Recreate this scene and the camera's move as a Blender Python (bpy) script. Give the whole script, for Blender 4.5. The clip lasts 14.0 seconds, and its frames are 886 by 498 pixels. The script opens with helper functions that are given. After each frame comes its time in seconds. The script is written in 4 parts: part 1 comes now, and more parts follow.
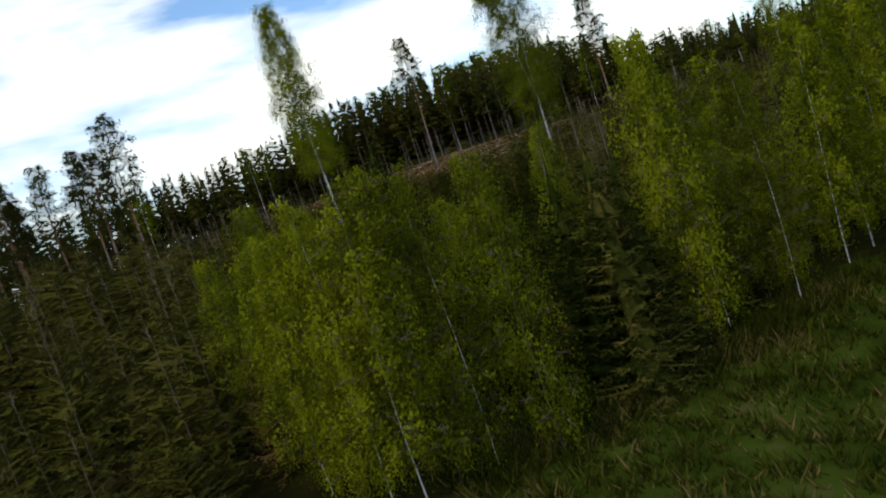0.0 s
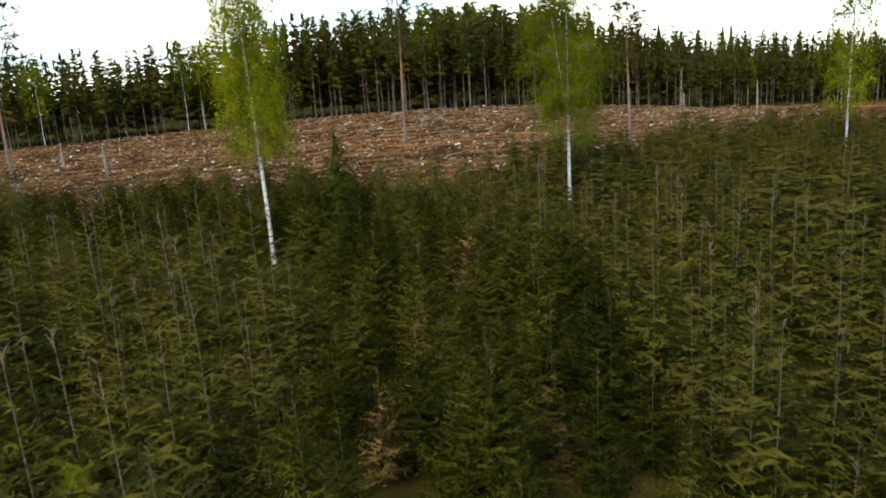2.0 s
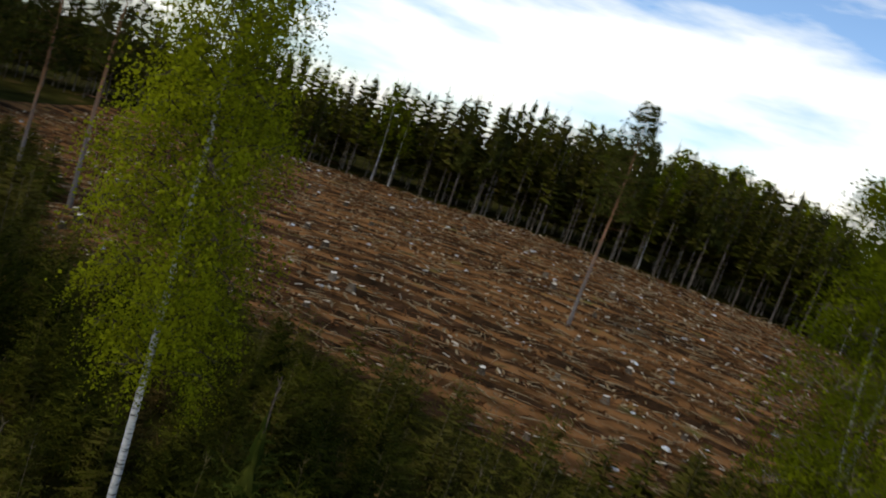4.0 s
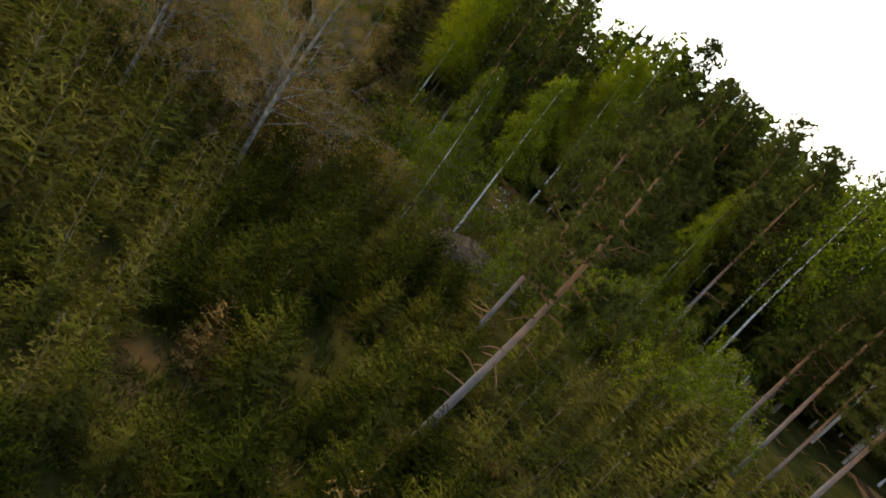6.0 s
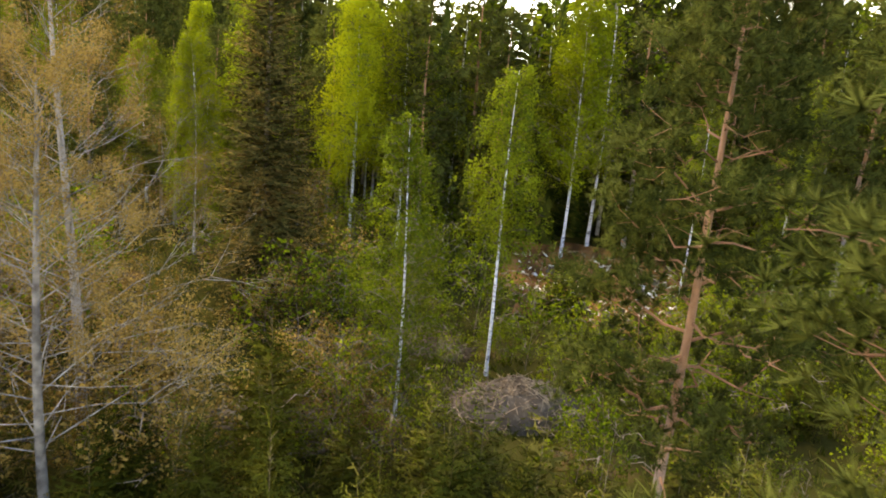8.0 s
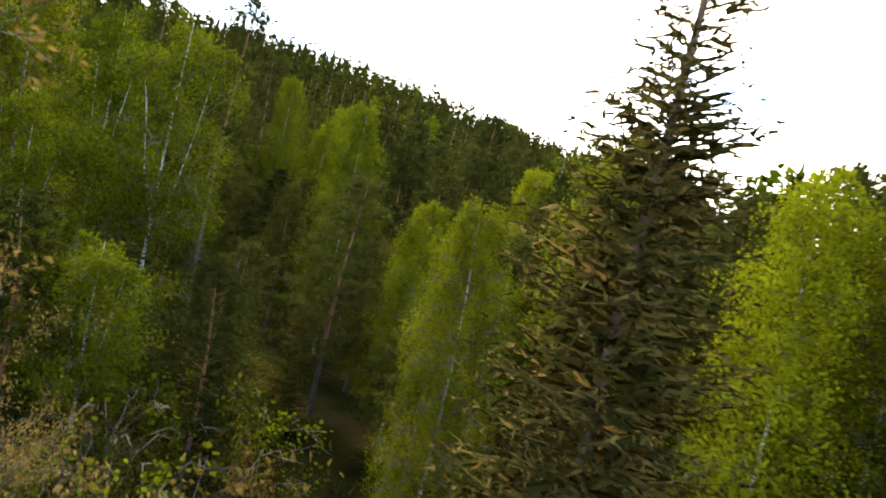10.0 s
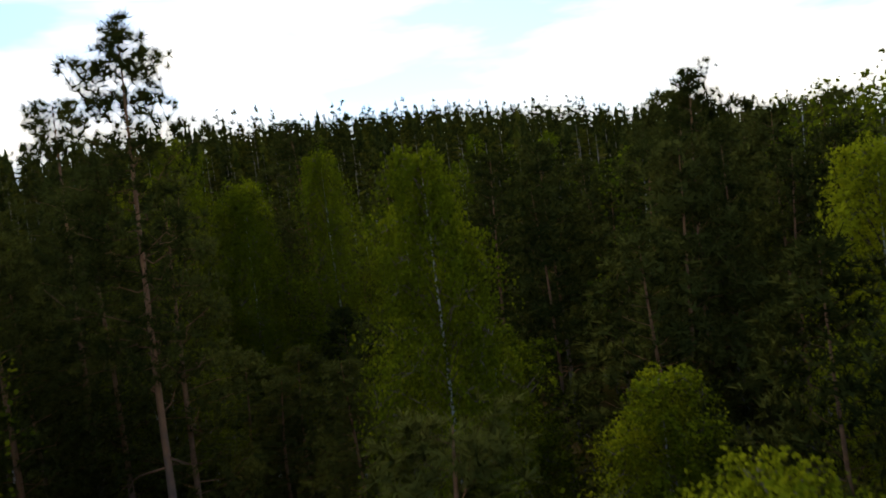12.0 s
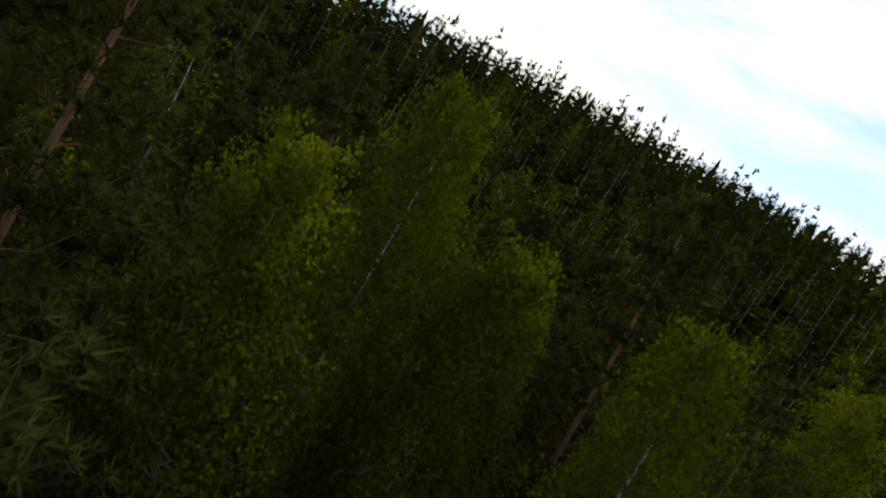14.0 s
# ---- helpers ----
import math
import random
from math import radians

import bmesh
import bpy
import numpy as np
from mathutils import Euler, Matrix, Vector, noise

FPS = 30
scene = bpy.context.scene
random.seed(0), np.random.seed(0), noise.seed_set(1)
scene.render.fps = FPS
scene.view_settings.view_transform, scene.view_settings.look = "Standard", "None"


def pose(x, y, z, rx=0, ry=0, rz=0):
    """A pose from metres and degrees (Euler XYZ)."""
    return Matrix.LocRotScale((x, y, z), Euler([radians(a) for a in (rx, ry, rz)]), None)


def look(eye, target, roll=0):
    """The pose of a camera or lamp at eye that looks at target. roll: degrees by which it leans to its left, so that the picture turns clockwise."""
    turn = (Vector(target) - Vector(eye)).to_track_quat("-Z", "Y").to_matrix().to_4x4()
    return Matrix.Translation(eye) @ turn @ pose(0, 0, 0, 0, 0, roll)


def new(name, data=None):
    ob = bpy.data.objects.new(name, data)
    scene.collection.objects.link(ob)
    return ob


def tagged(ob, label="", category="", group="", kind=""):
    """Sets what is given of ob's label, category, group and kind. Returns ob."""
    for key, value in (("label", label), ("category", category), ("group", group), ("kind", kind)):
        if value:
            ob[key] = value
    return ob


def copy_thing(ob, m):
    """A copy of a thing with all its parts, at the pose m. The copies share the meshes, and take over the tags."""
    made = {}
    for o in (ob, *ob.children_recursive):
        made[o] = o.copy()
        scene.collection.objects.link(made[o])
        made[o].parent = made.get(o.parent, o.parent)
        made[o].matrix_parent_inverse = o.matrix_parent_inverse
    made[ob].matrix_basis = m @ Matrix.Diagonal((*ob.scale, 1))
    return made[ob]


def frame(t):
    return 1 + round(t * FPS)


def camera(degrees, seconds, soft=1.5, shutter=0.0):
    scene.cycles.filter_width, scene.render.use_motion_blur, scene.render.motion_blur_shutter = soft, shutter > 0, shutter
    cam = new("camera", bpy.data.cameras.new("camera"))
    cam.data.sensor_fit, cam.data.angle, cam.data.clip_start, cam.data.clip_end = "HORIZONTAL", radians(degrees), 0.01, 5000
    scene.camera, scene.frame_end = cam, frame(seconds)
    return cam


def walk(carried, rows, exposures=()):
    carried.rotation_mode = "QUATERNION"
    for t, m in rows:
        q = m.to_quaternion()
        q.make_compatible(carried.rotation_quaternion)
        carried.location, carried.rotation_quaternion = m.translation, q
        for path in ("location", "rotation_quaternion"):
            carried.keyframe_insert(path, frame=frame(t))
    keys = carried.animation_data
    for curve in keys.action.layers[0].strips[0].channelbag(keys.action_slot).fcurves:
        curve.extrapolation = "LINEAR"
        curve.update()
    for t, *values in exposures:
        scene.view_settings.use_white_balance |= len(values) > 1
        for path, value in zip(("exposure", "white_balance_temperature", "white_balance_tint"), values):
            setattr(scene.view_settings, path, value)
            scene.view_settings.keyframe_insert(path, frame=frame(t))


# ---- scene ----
cam = camera(63.4, 14.0, soft=1.9, shutter=0.12)
PATH = [  # seconds, eye x y z, heading, pitch, lean
    (0, -0.00, -0.00, 3.29, 2.66, -5.86, 18.45),
    (0.5, -1.34, 3.92, 5.34, -3.73, -6.62, 15.50),
    (1, -1.90, 8.60, 6.76, -6.33, -3.20, 11.36),
    (1.5, -2.18, 12.88, 7.77, -2.99, -10.77, 4.74),
    (2, -1.97, 17.92, 9.14, -2.56, -12.35, 3.90),
    (2.5, -1.59, 24.00, 10.59, -1.70, -11.33, 3.97),
    (3, -0.97, 30.04, 12.07, 0.01, -7.91, -3.31),
    (3.5, 0.05, 36.20, 13.45, 4.40, -7.60, -11.50),
    (4, 0.25, 42.40, 14.30, 13.30, -7.80, -19.20),
    (4.2, 0.10, 44.70, 14.55, 21.60, -8.80, -27.20),
    (4.8, -1.45, 51.30, 15.00, 50.00, -10.50, -37.00),
    (5.3, -3.70, 56.90, 15.30, 73.00, -13.50, -42.00),
    (5.8, -6.90, 62.40, 15.20, 91.50, -17.00, -41.00),
    (6.3, -11.00, 66.00, 14.74, 100.01, -19.33, -32.86),
    (6.5, -12.63, 65.89, 14.54, 99.53, -18.10, -27.08),
    (7, -17.02, 65.05, 14.03, 97.21, -14.92, -10.18),
    (7.5, -22.06, 64.06, 13.71, 100.00, -12.13, -7.82),
    (8, -26.98, 62.90, 13.49, 100.70, -14.84, -5.24),
    (8.5, -32.32, 61.49, 13.27, 103.89, -10.83, -9.86),
    (8.7, -34.47, 60.76, 13.45, 105.39, -7.81, -12.74),
    (9.4, -41.23, 57.22, 13.70, 116.00, -5.00, -17.00),
    (10.1, -47.80, 52.40, 13.60, 130.00, -4.50, -12.00),
    (10.8, -54.31, 46.69, 13.50, 141.95, -4.94, -5.93),
    (11, -55.98, 44.96, 13.66, 144.06, -3.37, -7.48),
    (11.5, -60.52, 40.83, 14.38, 144.99, 0.76, -4.09),
    (12, -64.94, 36.39, 15.71, 140.02, -2.23, 7.70),
    (12.5, -68.35, 32.18, 17.01, 140.62, -0.62, 0.80),
    (13, -71.33, 26.84, 18.32, 154.37, -2.42, -24.07),
    (13.5, -72.96, 22.20, 19.42, 159.51, -5.61, -35.44),
    (14, -74.07, 17.63, 20.02, 162.46, -7.03, -30.44),
]


def flown(x, y, z, heading, pitch, lean):
    """A camera pose: heading and lean to the left and right, pitch up."""
    a, b = radians(heading), radians(pitch)
    way = Vector((-math.sin(a) * math.cos(b), math.cos(a) * math.cos(b), math.sin(b)))
    eye = Vector((x, y, z))
    return look(eye, eye + way * 10.0, -lean)


walk(cam, [(t, flown(*row)) for t, *row in PATH],
     exposures=[(0.0, -1.6, 7000, 3), (0.5, -0.9, 7200, 3), (1.1, -0.9, 7500, 6), (1.5, -1.15, 7600, 6), (2.0, -0.45, 7700, 6), (2.3, -0.22, 7700, 6), (2.6, -0.15, 7700, 6), (3.0, -1.2, 7400, 6), (3.5, -1.5, 7300, 6), (4.2, -1.75, 7400, 6), (6.3, -0.05, 8400, 10), (7.5, 0.5, 8700, 13), (8.7, 1.43, 9000, 13), (10.8, -0.3, 7500, 8), (11.2, -0.8, 7300, 8), (11.5, -1.55, 7200, 8), (12.0, -1.45, 7300, 9), (12.5, -1.1, 7200, 8), (13.0, -1.4, 7300, 12), (14.0, -1.8, 7500, 12)])

# ---------------------------------------------------------------- light
SUN_AZ, SUN_EL = radians(215), radians(54)      # clockwise from +y
world = bpy.data.worlds.new("sky")
scene.world = world
world.use_nodes = True
nt = world.node_tree
nt.nodes.clear()
w_out = nt.nodes.new("ShaderNodeOutputWorld")
w_bg = nt.nodes.new("ShaderNodeBackground")
w_sky = nt.nodes.new("ShaderNodeTexSky")
w_sky.sky_type = "NISHITA"
w_sky.sun_disc = False
w_sky.sun_elevation, w_sky.sun_rotation = SUN_EL, SUN_AZ
w_co = nt.nodes.new("ShaderNodeTexCoord")
w_map = nt.nodes.new("ShaderNodeMapping")
w_map.inputs["Scale"].default_value = (1.0, 1.0, 4.5)
w_map.inputs["Rotation"].default_value = (0.0, 0.0, 0.5)
w_noise = nt.nodes.new("ShaderNodeTexNoise")
w_noise.inputs["Scale"].default_value = 2.6
w_noise.inputs["Detail"].default_value = 7.0
w_noise.inputs["Roughness"].default_value = 0.55
w_ramp = nt.nodes.new("ShaderNodeValToRGB")
w_ramp.color_ramp.elements[0].position, w_ramp.color_ramp.elements[1].position = 0.27, 0.50
w_dim = nt.nodes.new("ShaderNodeMix")
w_dim.data_type, w_dim.blend_type = "RGBA", "MULTIPLY"
w_dim.inputs["Factor"].default_value = 1.0
w_dim.inputs["B"].default_value = (0.46, 0.56, 0.70, 1)
w_mix = nt.nodes.new("ShaderNodeMix")
w_mix.data_type = "RGBA"
w_mix.inputs["B"].default_value = (4.1, 4.2, 4.35, 1)
nt.links.new(w_co.outputs["Generated"], w_map.inputs["Vector"])
nt.links.new(w_map.outputs["Vector"], w_noise.inputs["Vector"])
w_sep = nt.nodes.new("ShaderNodeSeparateXYZ")
w_low = nt.nodes.new("ShaderNodeMath")
w_low.operation = "MULTIPLY_ADD"
w_low.inputs[1].default_value = -0.50
nt.links.new(w_co.outputs["Generated"], w_sep.inputs["Vector"])
nt.links.new(w_sep.outputs["Z"], w_low.inputs[0])
nt.links.new(w_noise.outputs["Fac"], w_low.inputs[2])
nt.links.new(w_low.outputs[0], w_ramp.inputs["Fac"])
nt.links.new(w_sky.outputs["Color"], w_dim.inputs["A"])
nt.links.new(w_dim.outputs["Result"], w_mix.inputs["A"])
nt.links.new(w_ramp.outputs["Color"], w_mix.inputs["Factor"])
nt.links.new(w_mix.outputs["Result"], w_bg.inputs["Color"])
w_bg.inputs["Strength"].default_value = 1.0
nt.links.new(w_bg.outputs["Background"], w_out.inputs["Surface"])

sun = new("sun", bpy.data.lights.new("sun", "SUN"))
sun.data.energy, sun.data.angle, sun.data.color = 3.4, radians(8), (1.0, 0.94, 0.84)
sun.matrix_world = look((0, 0, 60), (-math.sin(SUN_AZ) * math.cos(SUN_EL), -math.cos(SUN_AZ) * math.cos(SUN_EL), 60 - math.sin(SUN_EL)))


# ---------------------------------------------------------------- materials
def material(name, lo, hi, rough=0.7, scale=3.0, through_light=0.0, bump=0.0, fine=0.0, per_object=0.35, third=None):
    """Two-colour noise material with a finer grain, a shift per object and, for leaves, light through them."""
    m = bpy.data.materials.new(name)
    m.use_nodes = True
    t = m.node_tree
    n, link = t.nodes, t.links
    bs = n["Principled BSDF"]
    bs.inputs["Roughness"].default_value = rough
    bs.inputs["Specular IOR Level"].default_value = 0.0
    co = n.new("ShaderNodeTexCoord")
    noise_a = n.new("ShaderNodeTexNoise")
    noise_a.inputs["Scale"].default_value = scale
    noise_a.inputs["Detail"].default_value = 4
    link.new(co.outputs["Object"], noise_a.inputs["Vector"])
    ramp = n.new("ShaderNodeValToRGB")
    ramp.color_ramp.elements[0].position, ramp.color_ramp.elements[1].position = 0.34, 0.66
    ramp.color_ramp.elements[0].color, ramp.color_ramp.elements[1].color = (*lo, 1), (*hi, 1)
    if third:
        e = ramp.color_ramp.elements.new(0.78)
        e.color = (*third, 1)
    info = n.new("ShaderNodeObjectInfo")
    add = n.new("ShaderNodeMath")
    add.operation = "MULTIPLY_ADD"
    add.inputs[1].default_value = per_object
    link.new(info.outputs["Random"], add.inputs[0])
    shift = n.new("ShaderNodeMath")
    shift.operation = "SUBTRACT"
    shift.inputs[1].default_value = per_object / 2
    link.new(noise_a.outputs["Fac"], add.inputs[2])
    link.new(add.outputs[0], shift.inputs[0])
    last = shift.outputs[0]
    if fine:
        geo = n.new("ShaderNodeNewGeometry")
        f = n.new("ShaderNodeMath")
        f.operation = "MULTIPLY_ADD"
        f.inputs[1].default_value = fine
        link.new(geo.outputs["Random Per Island"], f.inputs[0])
        link.new(last, f.inputs[2])
        g = n.new("ShaderNodeMath")
        g.operation = "SUBTRACT"
        g.inputs[1].default_value = fine / 2
        link.new(f.outputs[0], g.inputs[0])
        last = g.outputs[0]
    link.new(last, ramp.inputs["Fac"])
    link.new(ramp.outputs["Color"], bs.inputs["Base Color"])
    if bump:
        nb = n.new("ShaderNodeTexNoise")
        nb.inputs["Scale"].default_value = scale * 9
        nb.inputs["Detail"].default_value = 5
        link.new(co.outputs["Object"], nb.inputs["Vector"])
        bp = n.new("ShaderNodeBump")
        bp.inputs["Strength"].default_value = bump
        bp.inputs["Distance"].default_value = 0.1
        link.new(nb.outputs["Fac"], bp.inputs["Height"])
        link.new(bp.outputs["Normal"], bs.inputs["Normal"])
    if through_light:
        tr = n.new("ShaderNodeBsdfTranslucent")
        mx = n.new("ShaderNodeMixShader")
        mx.inputs["Fac"].default_value = through_light
        link.new(ramp.outputs["Color"], tr.inputs["Color"])
        link.new(bs.outputs["BSDF"], mx.inputs[1])
        link.new(tr.outputs["BSDF"], mx.inputs[2])
        link.new(mx.outputs["Shader"], n["Material Output"].inputs["Surface"])
    return m


def bark_birch(name="birch_bark"):
    """White bark with dark cross bands and a dark, cracked foot."""
    m = bpy.data.materials.new(name)
    m.use_nodes = True
    t = m.node_tree
    n, link = t.nodes, t.links
    bs = n["Principled BSDF"]
    bs.inputs["Roughness"].default_value = 0.6
    co = n.new("ShaderNodeTexCoord")
    mp = n.new("ShaderNodeMapping")
    mp.inputs["Scale"].default_value = (2.0, 2.0, 7.0)
    link.new(co.outputs["Object"], mp.inputs["Vector"])
    nz = n.new("ShaderNodeTexNoise")
    nz.inputs["Scale"].default_value = 1.3
    nz.inputs["Detail"].default_value = 5
    nz.inputs["Roughness"].default_value = 0.65
    link.new(mp.outputs["Vector"], nz.inputs["Vector"])
    rp = n.new("ShaderNodeValToRGB")
    rp.color_ramp.elements[0].position, rp.color_ramp.elements[1].position = 0.40, 0.47
    rp.color_ramp.elements[0].color, rp.color_ramp.elements[1].color = (0.05, 0.045, 0.04, 1), (0.50, 0.47, 0.41, 1)
    e = rp.color_ramp.elements.new(0.7)
    e.color = (0.70, 0.67, 0.61, 1)
    link.new(nz.outputs["Fac"], rp.inputs["Fac"])
    link.new(rp.outputs["Color"], bs.inputs["Base Color"])
    return m


def bark_pine(name="pine_bark"):
    """Scots pine: grey furrowed bark below, orange flaking bark above."""
    m = bpy.data.materials.new(name)
    m.use_nodes = True
    t = m.node_tree
    n, link = t.nodes, t.links
    bs = n["Principled BSDF"]
    bs.inputs["Roughness"].default_value = 0.8
    co = n.new("ShaderNodeTexCoord")
    sep = n.new("ShaderNodeSeparateXYZ")
    link.new(co.outputs["Object"], sep.inputs["Vector"])
    nz = n.new("ShaderNodeTexNoise")
    nz.inputs["Scale"].default_value = 2.2
    nz.inputs["Detail"].default_value = 6
    link.new(co.outputs["Object"], nz.inputs["Vector"])
    hi = n.new("ShaderNodeMath")
    hi.operation = "MULTIPLY_ADD"
    hi.inputs[1].default_value = 6.0
    link.new(nz.outputs["Fac"], hi.inputs[0])
    link.new(sep.outputs["Z"], hi.inputs[2])
    rg = n.new("ShaderNodeMapRange")
    rg.inputs["From Min"].default_value, rg.inputs["From Max"].default_value = 6.5, 11.0
    link.new(hi.outputs[0], rg.inputs["Value"])
    ca = n.new("ShaderNodeValToRGB")
    ca.color_ramp.elements[0].color, ca.color_ramp.elements[1].color = (0.07, 0.055, 0.045, 1), (0.24, 0.20, 0.17, 1)
    cb = n.new("ShaderNodeValToRGB")
    cb.color_ramp.elements[0].color, cb.color_ramp.elements[1].color = (0.13, 0.058, 0.024, 1), (0.40, 0.19, 0.080, 1)
    link.new(nz.outputs["Fac"], ca.inputs["Fac"])
    link.new(nz.outputs["Fac"], cb.inputs["Fac"])
    mx = n.new("ShaderNodeMix")
    mx.data_type = "RGBA"
    link.new(rg.outputs["Result"], mx.inputs["Factor"])
    link.new(ca.outputs["Color"], mx.inputs["A"])
    link.new(cb.outputs["Color"], mx.inputs["B"])
    link.new(mx.outputs["Result"], bs.inputs["Base Color"])
    bp = n.new("ShaderNodeBump")
    bp.inputs["Strength"].default_value = 0.6
    bp.inputs["Distance"].default_value = 0.05
    nb = n.new("ShaderNodeTexNoise")
    nb.inputs["Scale"].default_value = 14
    link.new(co.outputs["Object"], nb.inputs["Vector"])
    link.new(nb.outputs["Fac"], bp.inputs["Height"])
    link.new(bp.outputs["Normal"], bs.inputs["Normal"])
    return m


M_BIRCH = bark_birch()
M_PINEBARK = bark_pine()
M_SPRUCEBARK = material("spruce_bark", (0.06, 0.045, 0.03), (0.17, 0.13, 0.09), 0.9, 4.0, bump=0.5)
M_PINELIMB = material("pine_limb", (0.10, 0.052, 0.028), (0.30, 0.15, 0.075), 0.9, 1.2)
M_SHOOT = material("young_stem", (0.05, 0.038, 0.014), (0.15, 0.11, 0.045), 0.9, 4.0)
M_FARBARK = material("timber_bark", (0.10, 0.08, 0.06), (0.26, 0.22, 0.17), 0.9, 1.0)
M_TWIG = material("twig", (0.06, 0.045, 0.03), (0.17, 0.13, 0.085), 0.9, 3.0)
M_GREYWOOD = material("grey_wood", (0.10, 0.085, 0.065), (0.30, 0.26, 0.20), 0.85, 2.0, bump=0.4)
M_BRUSH = material("cut_brush", (0.09, 0.062, 0.038), (0.25, 0.18, 0.11), 0.9, 2.0)
M_PALEWOOD = material("cut_wood", (0.42, 0.33, 0.22), (0.72, 0.63, 0.48), 0.8, 5.0)
M_STONE = material("stone", (0.34, 0.33, 0.31), (0.72, 0.71, 0.67), 0.85, 2.5, bump=0.6)
M_LEAF = material("birch_leaf", (0.108, 0.128, 0.006), (0.28, 0.295, 0.012), 0.55, 0.7, through_light=0.45, fine=0.3)
M_LEAFMID = material("forest_birch_leaf", (0.100, 0.122, 0.006), (0.27, 0.285, 0.012), 0.55, 0.7, through_light=0.42, fine=0.3)
M_LEAFSLIM = material("slim_birch_leaf", (0.070, 0.092, 0.007), (0.19, 0.215, 0.013), 0.55, 0.7, through_light=0.42, fine=0.3)
M_LEAFDARK = material("broad_leaf", (0.062, 0.086, 0.005), (0.175, 0.20, 0.010), 0.55, 0.6, through_light=0.4, fine=0.5)
M_BUD = material("bud_leaf", (0.13, 0.082, 0.018), (0.29, 0.185, 0.046), 0.7, 0.8, through_light=0.35, fine=0.5)
M_PINE = material("pine_needle", (0.028, 0.034, 0.007), (0.092, 0.096, 0.019), 0.6, 0.8, through_light=0.35, fine=0.35)
M_SPRUCE = material("spruce_needle", (0.024, 0.028, 0.004), (0.084, 0.082, 0.010), 0.65, 0.4, through_light=0.2, fine=0.35, per_object=0.5, third=(0.100, 0.084, 0.018))
M_WITHERED = material("withered_needle", (0.060, 0.045, 0.012), (0.16, 0.10, 0.03), 0.75, 0.6, through_light=0.15, fine=0.4, third=(0.24, 0.13, 0.04))
M_OLDSPRUCE = material("old_spruce_needle", (0.024, 0.033, 0.005), (0.070, 0.074, 0.012), 0.65, 0.9, through_light=0.15, fine=0.5, third=(0.135, 0.105, 0.022))
M_CONES = material("flowering_spruce", (0.040, 0.038, 0.009), (0.105, 0.080, 0.020), 0.65, 0.9, through_light=0.15, fine=0.6, third=(0.18, 0.115, 0.03))
M_GRASS = material("grass", (0.030, 0.038, 0.004), (0.085, 0.085, 0.011), 0.8, 0.5, through_light=0.25, fine=0.6, third=(0.19, 0.13, 0.045))
M_SLASH = material("slash", (0.060, 0.026, 0.011), (0.19, 0.088, 0.036), 0.9, 0.4, fine=0.8, third=(0.30, 0.22, 0.12))
M_GROUND = material("forest_floor", (0.012, 0.011, 0.003), (0.036, 0.031, 0.007), 0.95, 0.25, bump=0.8, third=(0.07, 0.042, 0.015))
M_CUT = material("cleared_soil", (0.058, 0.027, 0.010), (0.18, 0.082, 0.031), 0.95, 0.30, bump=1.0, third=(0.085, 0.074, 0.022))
# darker brown for the faces along the trenches
M_TRENCH = material("dark_trench", (0.014, 0.009, 0.005), (0.050, 0.025, 0.012), 0.95, 0.6, bump=1.0, third=(0.10, 0.046, 0.02))


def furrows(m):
    """Wavy dark bands between paler ones over the base colour, with grey and green specks."""
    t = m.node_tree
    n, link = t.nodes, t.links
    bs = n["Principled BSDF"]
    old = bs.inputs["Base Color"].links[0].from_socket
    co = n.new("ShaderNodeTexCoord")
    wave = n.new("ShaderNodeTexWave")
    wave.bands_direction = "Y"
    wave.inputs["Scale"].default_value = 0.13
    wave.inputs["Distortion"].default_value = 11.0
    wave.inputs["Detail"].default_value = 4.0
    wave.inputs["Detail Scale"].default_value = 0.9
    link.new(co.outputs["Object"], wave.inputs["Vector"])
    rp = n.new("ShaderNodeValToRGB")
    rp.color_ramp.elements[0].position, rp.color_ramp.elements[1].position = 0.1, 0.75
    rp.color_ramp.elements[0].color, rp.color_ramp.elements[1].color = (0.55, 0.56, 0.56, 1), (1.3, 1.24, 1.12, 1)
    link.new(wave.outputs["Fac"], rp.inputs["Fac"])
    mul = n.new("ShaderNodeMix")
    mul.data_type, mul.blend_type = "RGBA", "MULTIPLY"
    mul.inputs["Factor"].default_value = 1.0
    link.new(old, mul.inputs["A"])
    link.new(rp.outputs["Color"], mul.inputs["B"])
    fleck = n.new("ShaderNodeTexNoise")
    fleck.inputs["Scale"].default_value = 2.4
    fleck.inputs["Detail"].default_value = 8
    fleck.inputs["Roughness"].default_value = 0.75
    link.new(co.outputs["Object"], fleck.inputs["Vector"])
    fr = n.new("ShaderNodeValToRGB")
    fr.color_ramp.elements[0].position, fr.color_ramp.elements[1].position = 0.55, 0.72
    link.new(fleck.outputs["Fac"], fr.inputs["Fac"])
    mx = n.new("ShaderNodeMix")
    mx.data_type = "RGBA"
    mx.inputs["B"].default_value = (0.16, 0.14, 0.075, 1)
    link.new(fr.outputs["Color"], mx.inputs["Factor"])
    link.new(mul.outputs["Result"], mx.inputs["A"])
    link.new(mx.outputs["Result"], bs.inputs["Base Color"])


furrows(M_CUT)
M_VERGE = material("verge", (0.016, 0.028, 0.003), (0.050, 0.066, 0.008), 0.95, 0.5, bump=0.8, third=(0.10, 0.075, 0.03))
M_FIELD = material("meadow", (0.035, 0.095, 0.005), (0.065, 0.14, 0.01), 0.9, 0.08, bump=0.3)

